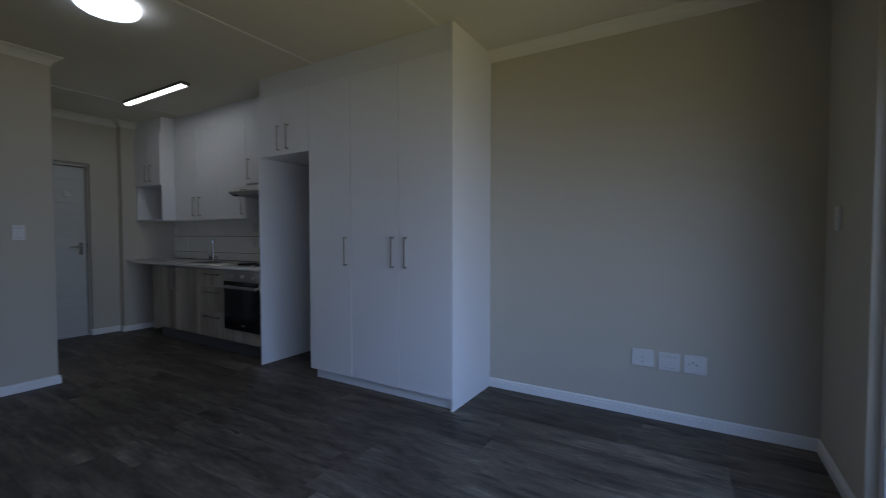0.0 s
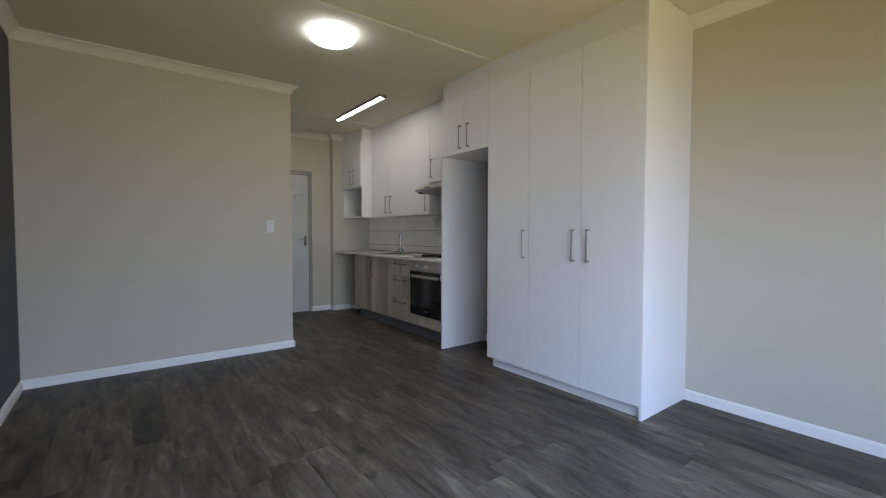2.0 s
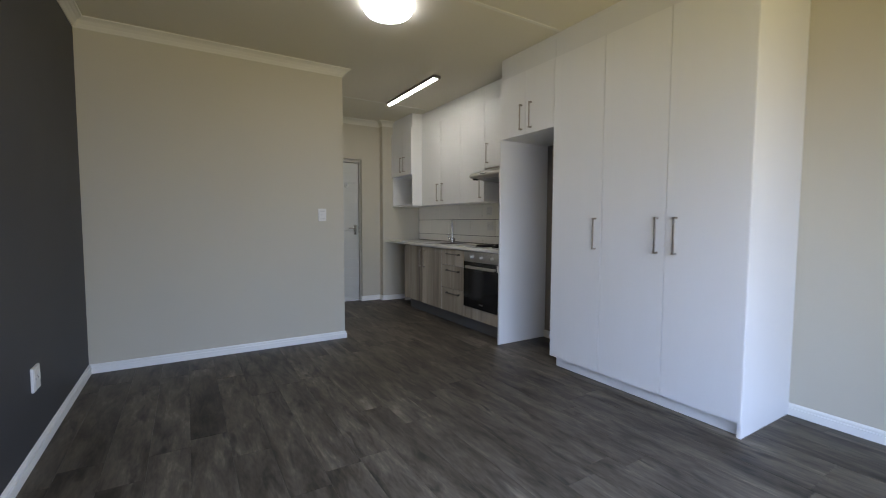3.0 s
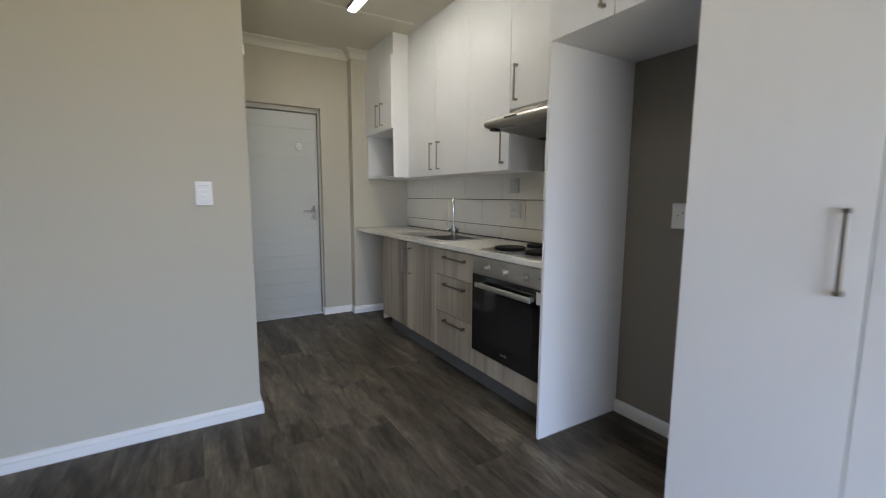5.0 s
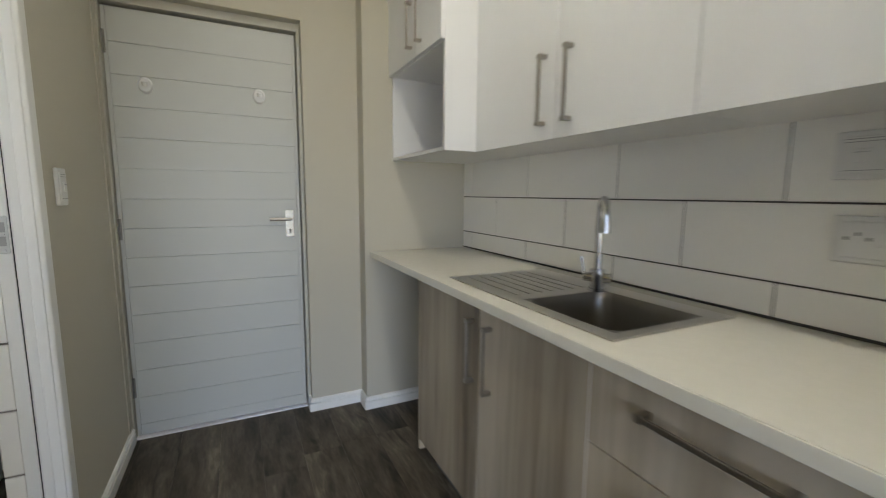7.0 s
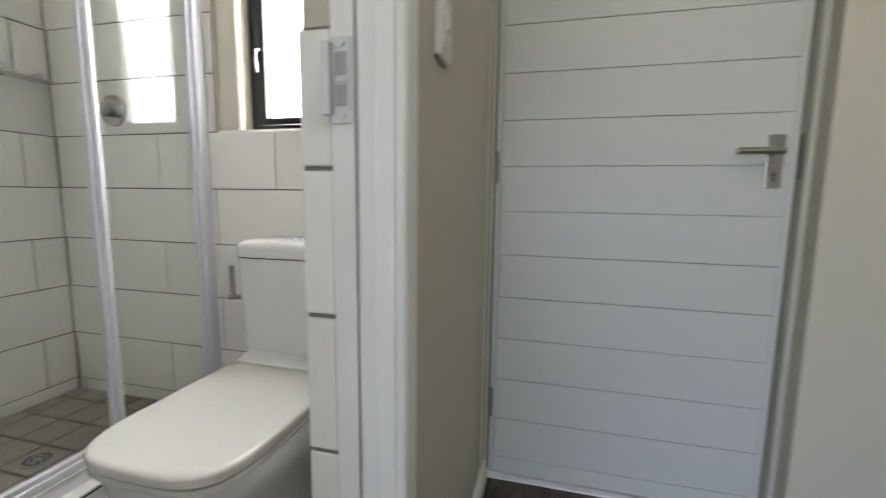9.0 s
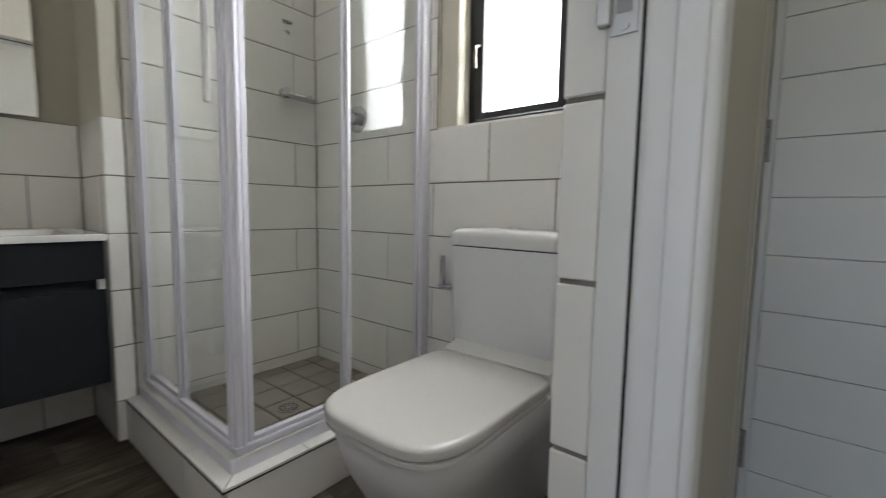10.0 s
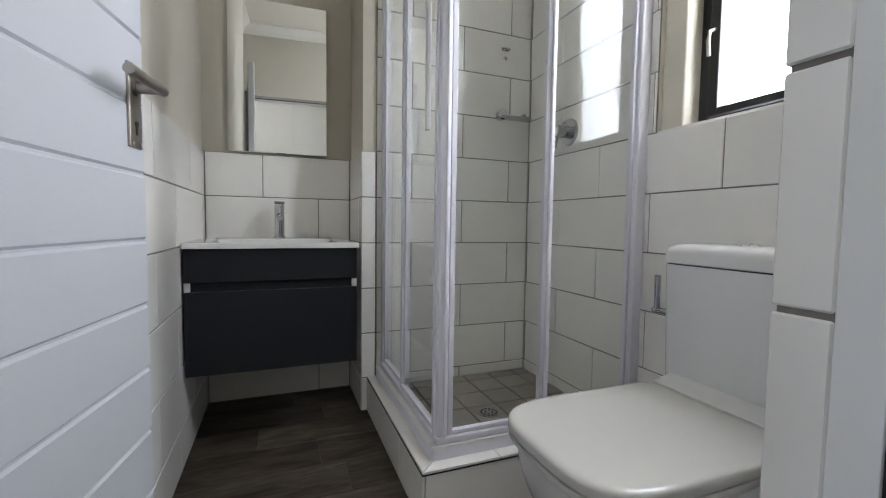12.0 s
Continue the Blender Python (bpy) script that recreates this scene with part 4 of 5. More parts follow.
part("drawer_front", one_box(VF - 0.018, VY0, 0.312, VF, VY1, 0.606, 0.0015), VANITY, va)
part("top_rail", one_box(VF - 0.018, VY0, 0.640, VF, VY1, 0.757, 0.0015), VANITY, va)
for y0 in (VY0, VY1 - 0.018):
    part("grip_end", one_box(VF - 0.017, y0, 0.608, VF - 0.001, y0 + 0.018, 0.638, 0.001), PLASTIC, va, "small white end clip")
ba = thing("wash_basin", (-1.78, 0.625, 0.758), "white ceramic basin top on the vanity", "basin")
bm = bmesh.new()
rings = [rrect(BX + 0.001, 0.327, VF + 0.012, 0.925, 0.006, 0.758), rrect(BX + 0.001, 0.327, VF + 0.012, 0.925, 0.006, 0.774), rrect(BX + 0.004, 0.330, VF + 0.008, 0.922, 0.008, 0.778),
         rrect(BX + 0.115, 0.385, VF - 0.03, 0.868, 0.05, 0.777), rrect(BX + 0.125, 0.395, VF - 0.04, 0.858, 0.05, 0.768), rrect(BX + 0.17, 0.45, VF - 0.09, 0.80, 0.06, 0.70)]
loft(bm, rings)
part("bowl", bm, CERAMIC, ba)
bt = thing("basin_tap", (-1.965, 0.64, 0.778), "chrome basin mixer tap with a flat lever", "tap")
bm = rod(bmesh.new(), (-1.975, 0.64, 0.777), (-1.975, 0.64, 0.785), 0.026, 24)
rod(bm, (-1.975, 0.64, 0.78), (-1.975, 0.64, 0.930), 0.0215, 24)
part("body", bm, TAPCHROME, bt)
bm = rod(bmesh.new(), (-1.975, 0.64, 0.885), (-1.86, 0.64, 0.868), 0.0125, 16)
part("spout", bm, TAPCHROME, bt)
part("lever", one_box(-1.998, 0.617, 0.932, -1.90, 0.663, 0.945, 0.005), TAPCHROME, bt)
mi = thing("mirror", (BX + 0.005, 0.642, 1.17), "frameless rectangular mirror on the greige wall over the basin", "mirror")
part("glass_plate", one_box(BX - 0.02, 0.424, 1.173, BX + 0.028, 0.861, 1.872, 0.003, 1), MIRROR, mi, smooth=False)
mi.rotation_euler = (0, radians(-1.3), radians(-2.3))

# ---- toilet ----
def d_ring(cx, yb, yf, w, z, n=32, back=0.03, power=3.7):
    """A seat outline: straight sides from the back, rounded front towards -y."""
    pts = [(cx - w / 2 + back, yb, z), (cx - w / 2, yb - back, z)]
    ln = (yb - yf) * 0.46
    for k in range(n + 1):
        a = math.pi + math.pi * k / n
        c, s = math.cos(a), math.sin(a)
        pts.append((cx + w / 2 * math.copysign(abs(c) ** (2 / power), c), yf + ln + ln * math.copysign(abs(s) ** (2 / power), s), z))
    pts += [(cx + w / 2, yb - back, z), (cx + w / 2 - back, yb, z)]
    return pts


tcx = -0.522
to = thing("toilet", (tcx, 1.45, 0), "white close-coupled toilet with the lid down", "toilet")
rings = [d_ring(tcx, 1.80, 1.24, 0.22, 0.0), d_ring(tcx, 1.80, 1.23, 0.22, 0.03), d_ring(tcx, 1.80, 1.20, 0.225, 0.12), d_ring(tcx, 1.80, 1.155, 0.27, 0.22),
         d_ring(tcx, 1.80, 1.115, 0.335, 0.30), d_ring(tcx, 1.80, 1.10, 0.36, 0.35), d_ring(tcx, 1.80, 1.098, 0.364, 0.385), d_ring(tcx, 1.80, 1.11, 0.352, 0.392)]
part("bowl", loft(bmesh.new(), rings), CERAMIC, to)
part("rear_ledge", one_box(tcx - 0.178, 1.575, 0.380, tcx + 0.178, 1.80, 0.440, 0.012, 3), CERAMIC, to)
rings = [d_ring(tcx, 1.56, 1.096, 0.366, 0.394), d_ring(tcx, 1.56, 1.086, 0.376, 0.398), d_ring(tcx, 1.56, 1.086, 0.376, 0.408), d_ring(tcx, 1.56, 1.091, 0.370, 0.411)]
part("seat", loft(bmesh.new(), rings), SEAT, to, "white plastic seat")
rings = [d_ring(tcx, 1.572, 1.090, 0.372, 0.4115), d_ring(tcx, 1.572, 1.083, 0.380, 0.416), d_ring(tcx, 1.572, 1.083, 0.380, 0.430), d_ring(tcx, 1.571, 1.085, 0.378, 0.4345), d_ring(tcx, 1.569, 1.090, 0.372, 0.4380), d_ring(tcx, 1.566, 1.100, 0.358, 0.4395), d_ring(tcx, 1.54, 1.16, 0.26, 0.4410)]
part("lid", loft(bmesh.new(), rings), SEAT, to, "closed white lid")
bm = extrude_profile(bmesh.new(), [(1.574, 0.425), (1.574, 0.4405), (1.580, 0.4440), (1.625, 0.4535), (1.640, 0.4620), (1.665, 0.4620), (1.665, 0.425)], "x", tcx - 0.176, tcx + 0.172)
part("lid_hinge", bm, CERAMIC, to, "white sloping ledge behind the lid")
ccx = -0.543
cs = part("cistern", loft(bmesh.new(), [rrect(ccx - 0.185, 1.634, ccx + 0.185, 1.816, 0.028, 0.436), rrect(ccx - 0.189, 1.628, ccx + 0.189, 1.818, 0.030, 0.60), rrect(ccx - 0.192, 1.624, ccx + 0.192, 1.819, 0.030, 0.7540)]), CISTERN, to)
part("seam", loft(bmesh.new(), [rrect(ccx - 0.187, 1.629, ccx + 0.187, 1.817, 0.028, z) for z in (0.7535, 0.7575)]), DARKSLOT, cs, "dark joint under the cistern lid", smooth=False)
rings = [rrect(ccx - 0.191, 1.625, ccx + 0.191, 1.819, 0.030, 0.7570), rrect(ccx - 0.194, 1.622, ccx + 0.194, 1.820, 0.032, 0.7600), rrect(ccx - 0.195, 1.621, ccx + 0.195, 1.821, 0.034, 0.785),
         rrect(ccx - 0.192, 1.624, ccx + 0.192, 1.820, 0.036, 0.796), rrect(ccx - 0.182, 1.634, ccx + 0.182, 1.814, 0.036, 0.806), rrect(ccx - 0.160, 1.654, ccx + 0.160, 1.80, 0.034, 0.811), rrect(ccx - 0.12, 1.68, ccx + 0.12, 1.77, 0.03, 0.8125)]
part("cistern_lid", loft(bmesh.new(), rings), CERAMIC, to)
bm = rod(bmesh.new(), (ccx, 1.69, 0.811), (ccx, 1.69, 0.8155), 0.029, 28, 0.027)
rod(bm, (ccx - 0.009, 1.69, 0.815), (ccx - 0.009, 1.69, 0.817), 0.013, 20)
rod(bm, (ccx + 0.015, 1.69, 0.815), (ccx + 0.015, 1.69, 0.817), 0.009, 16)
part("flush_button", bm, CHROME, cs)
pts = [(tcx + 0.12, 1.80, 0.16), (tcx + 0.15, 1.72, 0.14), (tcx + 0.17, 1.70, 0.22), (tcx + 0.15, 1.72, 0.34), (tcx + 0.13, 1.74, 0.43)]
part("supply_hose", tube(bmesh.new(), pts, 0.007, 8), NICKEL, to, "braided steel supply hose")
bm = rod(bmesh.new(), (tcx + 0.12, BN, 0.16), (tcx + 0.12, BN - 0.06, 0.16), 0.011, 14)
rod(bm, (tcx + 0.12, BN - 0.045, 0.16), (tcx + 0.12, BN - 0.045, 0.20), 0.012, 14)
part("stop_valve", bm, CHROME, to)
rh = thing("toilet_roll_holder", (-0.79, BN, 0.62), "chrome upright toilet roll holder, empty", "roll holder")
bm = rod(bmesh.new(), (-0.795, BN, 0.592), (-0.795, BN - 0.012, 0.592), 0.026, 24)
rod(bm, (-0.795, BN, 0.592), (-0.795, BN - 0.075, 0.592), 0.010, 16)
rod(bm, (-0.795, BN - 0.068, 0.592), (-0.868, BN - 0.068, 0.588), 0.010, 16)
bmesh.ops.create_uvsphere(bm, u_segments=16, v_segments=10, radius=0.0125, matrix=Matrix.Translation((-0.866, BN - 0.068, 0.588)))
part("bracket", bm, DULLCHROME, rh)
part("upright_bar", rod(bmesh.new(), (-0.860, BN - 0.068, 0.580), (-0.860, BN - 0.068, 0.702), 0.0095, 16), DULLCHROME, rh)

# ---- shower ----
KX, KY, KZ, KW, TZ = -0.943, 1.003, 0.160, 0.100, 0.110
FX, FY = -1.006, 1.078     # planes of the glass sides
sb = tagged(new("shower_base"), "tiled shower base with a low white kerb", "shower base", kind="structure")
sb.location = (-1.3, 1.4, 0)
part("core", boxes((SX, KY + 0.008, 0, KX - 0.008, BN, TZ - 0.008), (SX, KY + 0.008, TZ - 0.008, KX - 0.008, KY + KW - 0.008, KZ - 0.008), (KX - KW + 0.008, KY + KW - 0.008, TZ - 0.008, KX - 0.008, BN, KZ - 0.008)), GROUT, sb, smooth=False)
cut, turn_y, h = -1.186, 1.250, 0.0015


def flat_tile(pts):
    """A kerb tile of any outline, lying on the kerb."""
    return part("kerb_tile", loft(bmesh.new(), [[(a, b, z) for a, b in pts] for z in (KZ - 0.008, KZ)]), TILE, sb, smooth=False)


flat_tile([(cut + h, KY + h), (KX - 3 * h, KY + h), (KX - KW - 0.5 * h, KY + KW - h), (cut + h, KY + KW - h)])
flat_tile([(KX - h, KY + 3 * h), (KX - h, turn_y - h), (KX - KW + h, turn_y - h), (KX - KW + h, KY + KW + 0.5 * h)])
for x0, x1 in ((KX, cut), (cut, -1.69), (-1.69, SX)):
    piece("kerb_tile", (abs(x1 - x0) - 0.003, 0.008, KZ - 0.012), TILE, sb, ((x0 + x1) / 2, KY + 0.004, (KZ - 0.012) / 2 + 0.003))
    if x0 < KX:
        piece("kerb_tile", (abs(x1 - x0) - 0.003, KW - 0.003, 0.008), TILE, sb, ((x0 + x1) / 2, KY + KW / 2, KZ - 0.004))
for y0, y1 in ((KY + 0.009, 1.50), (1.50, BN)):
    piece("kerb_tile", (0.008, y1 - y0 - 0.003, KZ - 0.012), TILE, sb, (KX - 0.004, (y0 + y1) / 2, (KZ - 0.012) / 2 + 0.003))
for y0, y1 in ((turn_y, 1.755), (1.755, BN)):
    piece("kerb_tile", (KW - 0.003, y1 - y0 - 0.003, 0.008), TILE, sb, (KX - KW / 2, (y0 + y1) / 2, KZ - 0.004))
part("kerb_edge", boxes((SX, KY - 0.001, KZ - 0.011, KX + 0.001, KY + 0.004, KZ - 0.007), (KX - 0.004, KY + 0.0045, KZ - 0.011, KX + 0.001, BN, KZ - 0.007)), DARKSLOT, sb, "dark grout line under the kerb edge", smooth=False)
ts = 0.1335
for i in range(-3, 4):
    for j in range(-2, 5):
        x0, y0 = max(-1.387 + i * ts, SX), max(1.339 + j * ts, KY + KW)
        x1, y1 = min(-1.387 + (i + 1) * ts, KX - KW), min(1.339 + (j + 1) * ts, BN)
        if x1 - x0 > 0.015 and y1 - y0 > 0.015:
            piece("floor_tile", (x1 - x0 - 0.008, y1 - y0 - 0.008, 0.008), MOSAIC, sb, ((x0 + x1) / 2, (y0 + y1) / 2, TZ - 0.004), 0.002)
DX, DY = -1.316, 1.405
dn = thing("shower_drain", (DX, DY, TZ), "round dark metal floor drain in the shower", "drain")
part("ring", rod(bmesh.new(), (DX, DY, TZ - 0.002), (DX, DY, TZ + 0.003), 0.043, 32), FILTER, dn)
bm = bmesh.new()
for k in range(12):
    a = k * math.pi / 6
    c, q = math.cos(a), math.sin(a)
    rod(bm, (DX + 0.031 * c, DY + 0.031 * q, TZ + 0.0028), (DX + 0.031 * c, DY + 0.031 * q, TZ + 0.0040), 0.0058, 10)
    if k % 2:
        rod(bm, (DX + 0.016 * c, DY + 0.016 * q, TZ + 0.0028), (DX + 0.016 * c, DY + 0.016 * q, TZ + 0.0040), 0.005, 10)
part("slots", bm, DARKSLOT, dn)

sh = thing("shower_enclosure", (FX, FY, KZ), "white-framed corner shower enclosure with clear glass", "shower")
SZ1 = 2.06
Z0 = 0.204
px, py = FX + 0.020, FY - 0.033
bm = boxes((SX + 0.001, py, KZ + 0.0005, px - 0.012, py + 0.030, Z0 - 0.008), (px - 0.030, py + 0.0305, KZ + 0.0005, px, BN - 0.001, Z0 - 0.008))
rod(bm, (px - 0.012, py + 0.012, KZ + 0.0005), (px - 0.012, py + 0.012, Z0 - 0.008), 0.0119, 28)
box(bm, px - 0.012, py + 0.012, KZ + 0.0005, px - 0.0002, py + 0.0305, Z0 - 0.008)
part("base_upstand", bm, ALU, sh, "pale grey upstand under the bottom rail", smooth=False)
bm = boxes((SX + 0.001, py - 0.003, Z0 - 0.0075, px - 0.012, py + 0.034, Z0 - 0.0005), (px - 0.034, py + 0.0345, Z0 - 0.0075, px + 0.003, BN - 0.001, Z0 - 0.0005), bevel=0.002)
rod(bm, (px - 0.012, py + 0.012, Z0 - 0.0075), (px - 0.012, py + 0.012, Z0 - 0.0005), 0.015, 28)
box(bm, px - 0.014, py + 0.012, Z0 - 0.0074, px + 0.0028, py + 0.036, Z0 - 0.0006)
part("base_lip", bm, TRIM, sh, "white lip along the bottom rail")
part("corner_post", one_box(FX - 0.017, FY - 0.017, Z0 + 0.012, FX + 0.017, FY + 0.017, SZ1, 0.006, 3), ALU, sh)
bm = boxes((FX - 0.008, FY - 0.023, Z0 + 0.02, FX + 0.000, FY + 0.023, SZ1), (FX - 0.023, FY + 0.001, Z0 + 0.02, FX + 0.023, FY + 0.009, SZ1), bevel=0.002)
part("corner_fin", bm, ALU, sh)
part("wall_post", one_box(FX - 0.022, BN - 0.045, Z0, FX + 0.022, BN - 0.001, SZ1, 0.006, 3), ALU, sh)
part("wall_post", one_box(SX + 0.001, FY - 0.014, Z0, SX + 0.030, FY + 0.014, SZ1, 0.004), ALU, sh)
part("bottom_rail", one_box(FX - 0.020, FY - 0.020, Z0, FX + 0.020, BN - 0.046, Z0 + 0.024, 0.005), ALU, sh)
part("bottom_rail", one_box(SX + 0.031, FY - 0.020, Z0, FX - 0.021, FY + 0.020, Z0 + 0.024, 0.005), ALU, sh)
part("top_rail", one_box(FX - 0.022, FY - 0.022, SZ1, FX + 0.022, BN - 0.001, SZ1 + 0.045, 0.005), ALU, sh)
part("top_rail", one_box(SX + 0.001, FY - 0.022, SZ1, FX - 0.023, FY + 0.022, SZ1 + 0.045, 0.005), ALU, sh)
for x0, x1, off in ((SX + 0.03, -1.372, 0.004), (-1.398, FX - 0.018, -0.006)):
    p = part("pane_frame", boxes((x0, FY + off - 0.009, Z0 + 0.025, x0 + 0.012, FY + off + 0.009, SZ1), (x1 - 0.020, FY + off - 0.009, Z0 + 0.025, x1, FY + off + 0.009, SZ1), (x0 + 0.012, FY + off - 0.009, Z0 + 0.025, x1 - 0.02, FY + off + 0.009, Z0 + 0.040), bevel=0.002), ALU, sh)
    g = part("glass_pane", one_box(x0 + 0.010, FY + off - 0.0025, Z0 + 0.038, x1 - 0.018, FY + off + 0.0025, SZ1), GLASS, p, smooth=False)
    g.visible_shadow = False
for y0, y1, off in ((FY + 0.018, 1.445, 0.006), (1.418, BN - 0.045, -0.004)):
    p = part("pane_frame", boxes((FX + off - 0.009, y0, Z0 + 0.025, FX + off + 0.009, y0 + 0.016, SZ1), (FX + off - 0.009, y1 - 0.012, Z0 + 0.025, FX + off + 0.009, y1, SZ1), (FX + off - 0.009, y0 + 0.016, Z0 + 0.025, FX + off + 0.009, y1 - 0.012, Z0 + 0.038), bevel=0.002), ALU, sh)
    g = part("glass_pane", one_box(FX + off - 0.0025, y0 + 0.014, Z0 + 0.036, FX + off + 0.0025, y1 - 0.010, SZ1), GLASS, p, smooth=False)
    g.visible_shadow = False
for x in (-1.3935, -1.3845, FX - 0.0395):
    part("seal", one_box(x - 0.0018, FY - 0.0048, Z0 + 0.026, x + 0.0018, FY + 0.0048, SZ1 - 0.001), SEAL, sh, smooth=False)
for y in (FY + 0.0355, 1.4315):
    part("seal", one_box(FX - 0.0048, y - 0.0018, Z0 + 0.026, FX + 0.0048, y + 0.0018, SZ1 - 0.001), SEAL, sh, smooth=False)
part("door_pull", one_box(-1.068 - 0.008, FY - 0.036, 1.13, -1.068 + 0.008, FY - 0.021, 1.62, 0.004), TRIM, sh, "long white door pull")
mx = thing("shower_mixer", (-1.415, BN, 1.262), "chrome round shower mixer with a lever", "shower mixer")
part("cover_plate", rod(bmesh.new(), (-1.415, BN + 0.001, 1.262), (-1.415, BN - 0.012, 1.262), 0.060, 40, 0.056), DULLCHROME, mx)
bm = rod(bmesh.new(), (-1.415, BN - 0.010, 1.262), (-1.415, BN - 0.075, 1.262), 0.026, 24)
rod(bm, (-1.415, BN - 0.062, 1.255), (-1.425, BN - 0.068, 1.19), 0.008, 12)
part("lever", bm, DULLCHROME, mx)
sd2 = thing("soap_dish", (SX, 1.72, 1.385), "small chrome wire soap dish in the shower corner", "soap dish")
part("mount", rod(bmesh.new(), (SX, 1.655, 1.388), (SX + 0.03, 1.655, 1.388), 0.024, 20), DULLCHROME, sd2)
part("mount", rod(bmesh.new(), (SX, 1.775, 1.388), (SX + 0.03, 1.775, 1.388), 0.014, 16), DULLCHROME, sd2)
bm = loft(bmesh.new(), [rrect(SX + 0.012, 1.628, SX + 0.088, 1.80, 0.034, z) for z in (1.368, 1.3725)])
rod(bm, (SX + 0.02, 1.655, 1.372), (SX + 0.02, 1.655, 1.388), 0.012, 14)
rod(bm, (SX + 0.02, 1.775, 1.372), (SX + 0.02, 1.775, 1.388), 0.010, 14)
part("tray", bm, DULLCHROME, sd2)
hk = thing("wall_hook", (SX, 1.672, 1.69), "small white double wall hook in the shower", "hook")
bm = one_box(SX, 1.656, 1.700, SX + 0.006, 1.688, 1.716, 0.002)
for y in (1.662, 1.682):
    tube(bm, [(SX + 0.004, y, 1.706), (SX + 0.026, y, 1.696), (SX + 0.034, y, 1.704)], 0.0045, 8)
part("body", bm, DULLCHROME, hk)
part("lower_hook", tube(bmesh.new(), [(SX, 1.672, 1.668), (SX + 0.018, 1.670, 1.664), (SX + 0.026, 1.668, 1.650), (SX + 0.032, 1.668, 1.654)], 0.005, 8), DULLCHROME, hk)

# ---- floor planks ----
fl = tagged(new("floor"), "dark brown wood-look vinyl planks", "floor", kind="structure")
rnd = random.Random(4)
PW, PL = 0.178, 1.22
x = XW - 0.06
while x < XE + 0.02:
    y = YS - 0.05 - rnd.random() * 0.9
    while y < 1.86:
        y0, y1 = max(y, YS - 0.06), min(y + PL, 1.862)
        if y1 - y0 > 0.05:
            piece("plank", (PW - 0.0006, y1 - y0 - 0.0006, 0.008), PLANK, fl, (x + PW / 2, (y0 + y1) / 2, -0.004), 0.0008)
        y += PL
    x += PW

# ---- wall tiles ----
TH, TW, TT, G = 0.2035, 0.515, 0.009, 0.0042


def tile_field(parent, axis, face, n, u0, u1, z0, z1, row_z, joints, skip=(), pitch=0.505, gap=G):
    """Running-bond tiles on a wall plane. row_z: the height of one joint; joints: a joint place in even rows; odd rows are half a tile off."""
    k0 = math.floor((z0 - row_z) / TH + 1e-6)
    k = k0
    while row_z + k * TH < z1 - 0.004:
        a, b = max(z0, row_z + k * TH), min(z1, row_z + (k + 1) * TH)
        start = joints + (pitch / 2 if k % 2 else 0)
        i = math.floor((u0 - start) / pitch)
        while start + i * pitch < u1 - 0.004:
            p, q = max(u0, start + i * pitch), min(u1, start + (i + 1) * pitch)
            spans = [(p, q)]
            for s0, s1, h0, h1 in skip:
                if b > h0 + 0.01 and a < h1 - 0.01:
                    spans = [t for c, d in spans for t in ((c, min(d, s0)), (max(c, s1), d)) if t[1] - t[0] > 0.008]
            for c, d in spans:
                if d - c > 0.008 and b - a > 0.01:
                    size = (d - c - gap, TT, b - a - gap) if axis == "x" else (TT, d - c - gap, b - a - gap)
                    mid = (c + d) / 2
                    at = (mid, face - n * TT / 2, (a + b) / 2) if axis == "x" else (face - n * TT / 2, mid, (a + b) / 2)
                    piece("tile", size, TILE, parent, at, 0.0014)
            i += 1
        k += 1


def tiled(name, label, grout, joint=None):
    t = tagged(new(name), label, "wall tiles", kind="structure")
    part("grout", grout, joint or BATHGROUT, t, smooth=False)
    return t


g = 0.0035
kt = tiled("trim_kitchen_tiles", "long white glazed kitchen wall tiles with grey joints", boxes((1.7765, -1.029, CT, XE - 0.0005, PY - 0.001, 1.409), (1.7765, -1.029, 1.4092, XE - 0.0005, -0.402, 1.604)), GROUT)
tile_field(kt, "y", 1.773, -1, -1.029, -0.402, 1.412, 1.604, 1.005, 0.2830, pitch=0.520, gap=0.0046)
tile_field(kt, "y", 1.773, -1, -1.029, PY - 0.001, CT + 0.006, 1.409, 1.005, 0.2830, pitch=0.520, gap=0.0046)
RZ = 0.968
nt = tiled("trim_tiles_north", "white glazed bathroom wall tiles below the window", boxes((SX, BN + g, 0, BE + 0.008, BN + 0.009, WZ0 - 0.010), (SX, BN + g, WZ0 - 0.010, WX0 - 0.002, BN + 0.009, CH)))
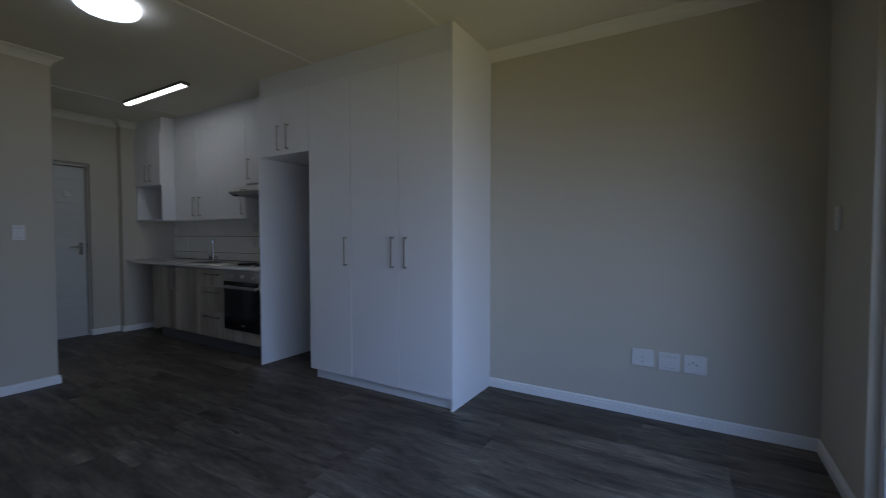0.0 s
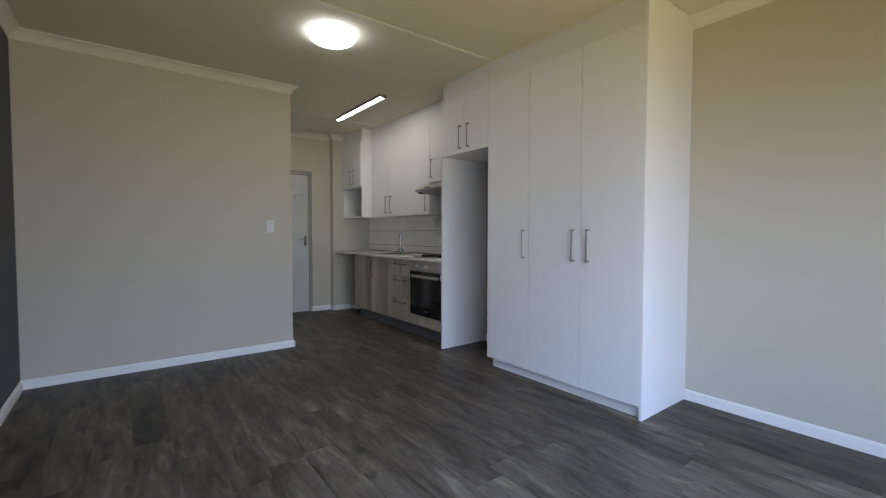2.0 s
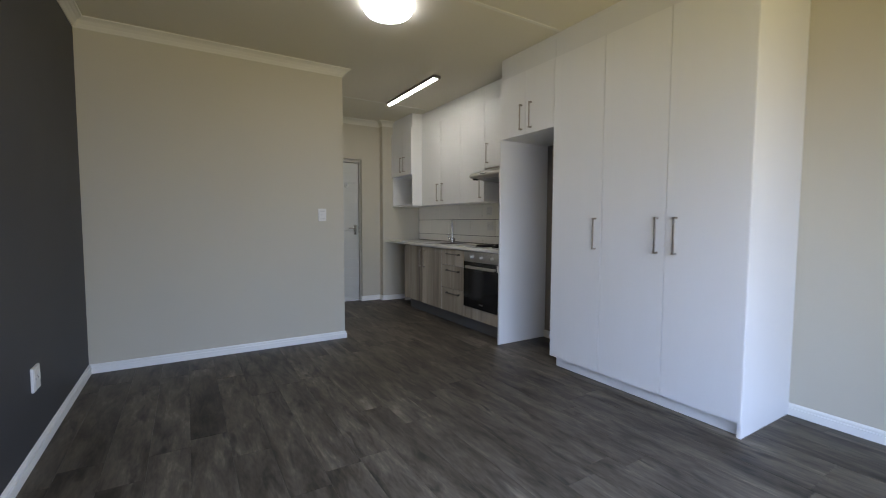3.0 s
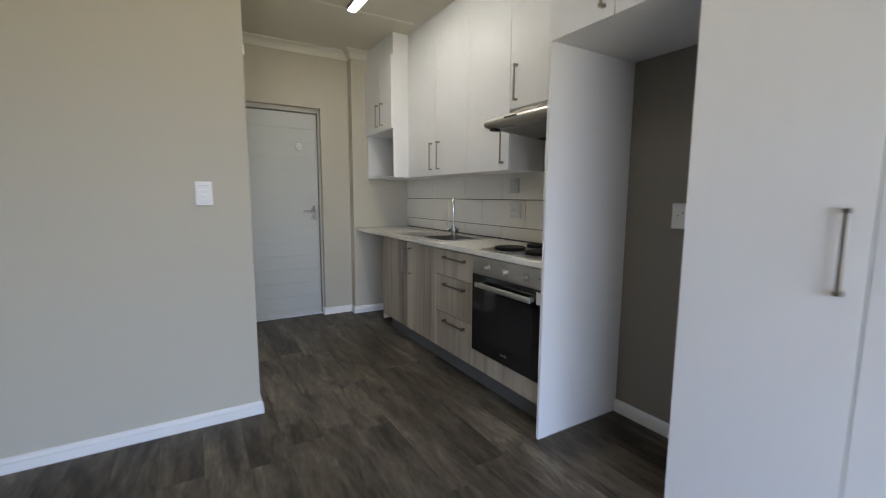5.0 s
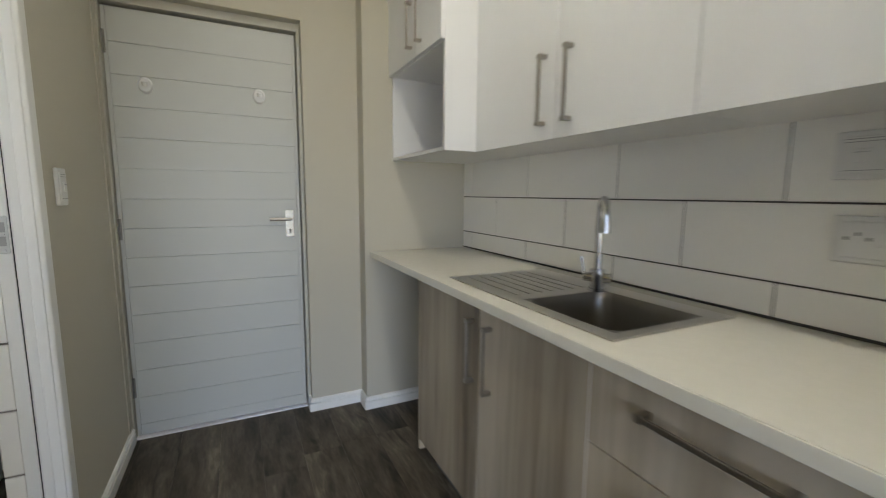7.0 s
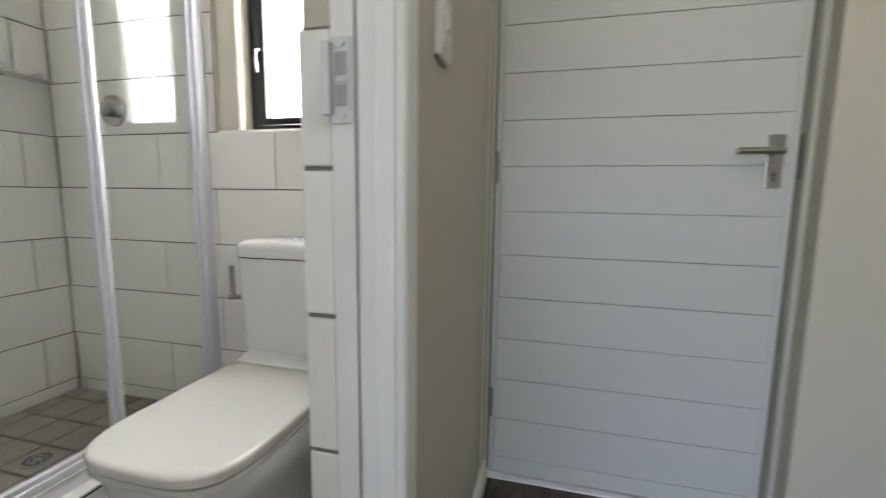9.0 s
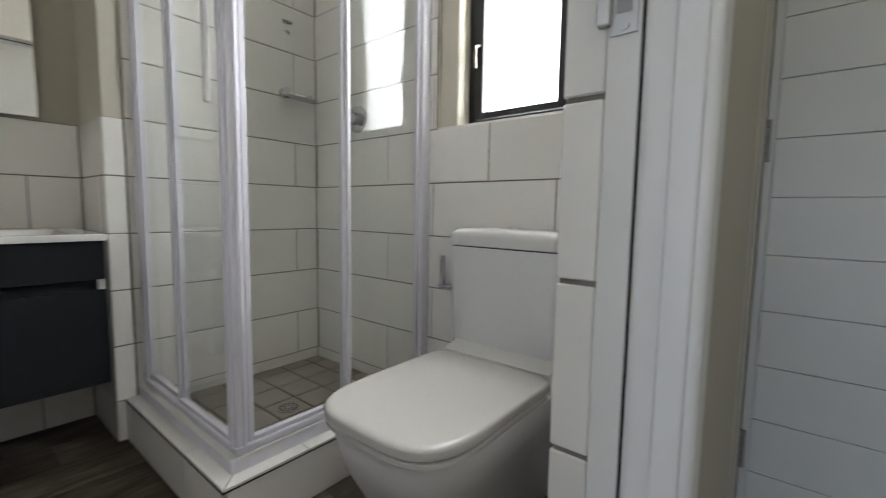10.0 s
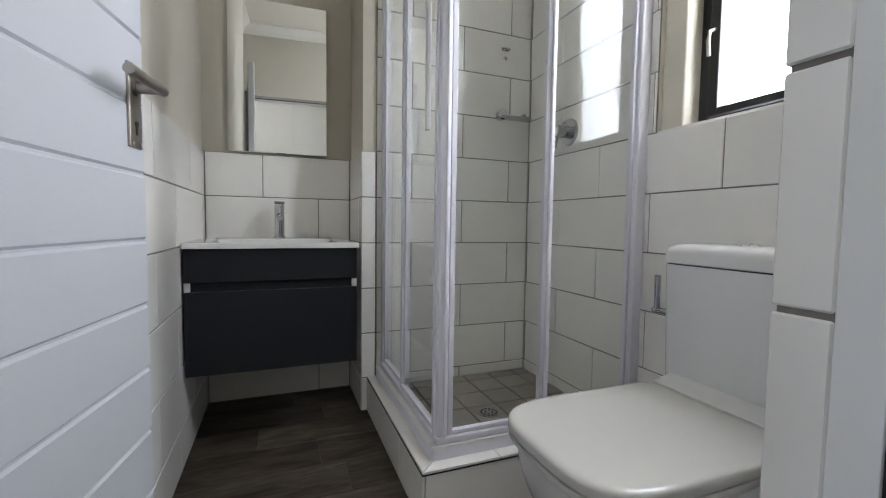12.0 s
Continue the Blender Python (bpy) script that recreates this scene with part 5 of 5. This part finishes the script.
tile_field(nt, "x", BN, -1, SX + 0.001, BE, 0.003, CH - 0.003, RZ, -0.717, skip=((WX0 - 0.002, BE + 0.01, WZ0 - 0.010, 3.0),))
wt = tiled("trim_tiles_shower", "white glazed tiles on the shower back wall", boxes((SX - 0.009, 1.043, 0, SX - g, BN - 0.001, CH), (SX - 0.009, SY + 0.002, 0, SX - g, 1.043, LEDGE)))
tile_field(wt, "y", SX, 1, 1.043, BN - 0.001, 0.003, CH - 0.003, RZ, 1.711)
tile_field(wt, "y", SX, 1, SY + 0.001, 1.040, 0.003, LEDGE, RZ, 0.60)
at_ = tiled("trim_tiles_alcove", "white glazed tiles round the basin alcove", boxes((BX - 0.009, BS, 0, BX - g, SY, LEDGE), (BX, SY + g, 0, SX - 0.009, SY + 0.009, LEDGE)))
tile_field(at_, "y", BX, 1, BS + 0.001, SY - 0.001, 0.003, LEDGE, RZ, 0.568)
tile_field(at_, "x", SY, -1, BX + 0.001, SX - 0.002, 0.003, LEDGE, RZ, -1.55)
st = tiled("trim_tiles_south", "white glazed tiles on the bathroom wall behind the door", one_box(BX, BS - 0.009, 0, -0.862, BS - g, LEDGE))
tile_field(st, "x", BS, 1, BX + 0.001, -0.862, 0.003, LEDGE, RZ, -1.21)
et = tiled("trim_tiles_jamb", "white glazed tiles on the door reveal", boxes((BE + g, 1.047, 0, BE + 0.009, BN, LEDGE), (BE + 0.004, 1.040, 0, -0.0605, 1.0465, LEDGE)))
tile_field(et, "y", BE, -1, 1.047, BN - 0.001, 0.003, LEDGE, 0.988, 1.30)
for a, b in zip([0.003] + [0.175 + 0.2035 * k for k in range(5)], [0.175 + 0.2035 * k for k in range(5)] + [LEDGE]):
    piece("tile", (0.046, 0.009, b - a - 0.006), TILE, et, (BE + 0.023, 1.0415, (a + b) / 2), 0.002)
# painted wall over the jamb tiles
structure("trim_jamb_plaster", one_box(BE + 0.006, 1.0405, LEDGE + 0.001, -0.0605, 1.0468, 2.085), WALL, "painted reveal above the jamb tiles", "trim")
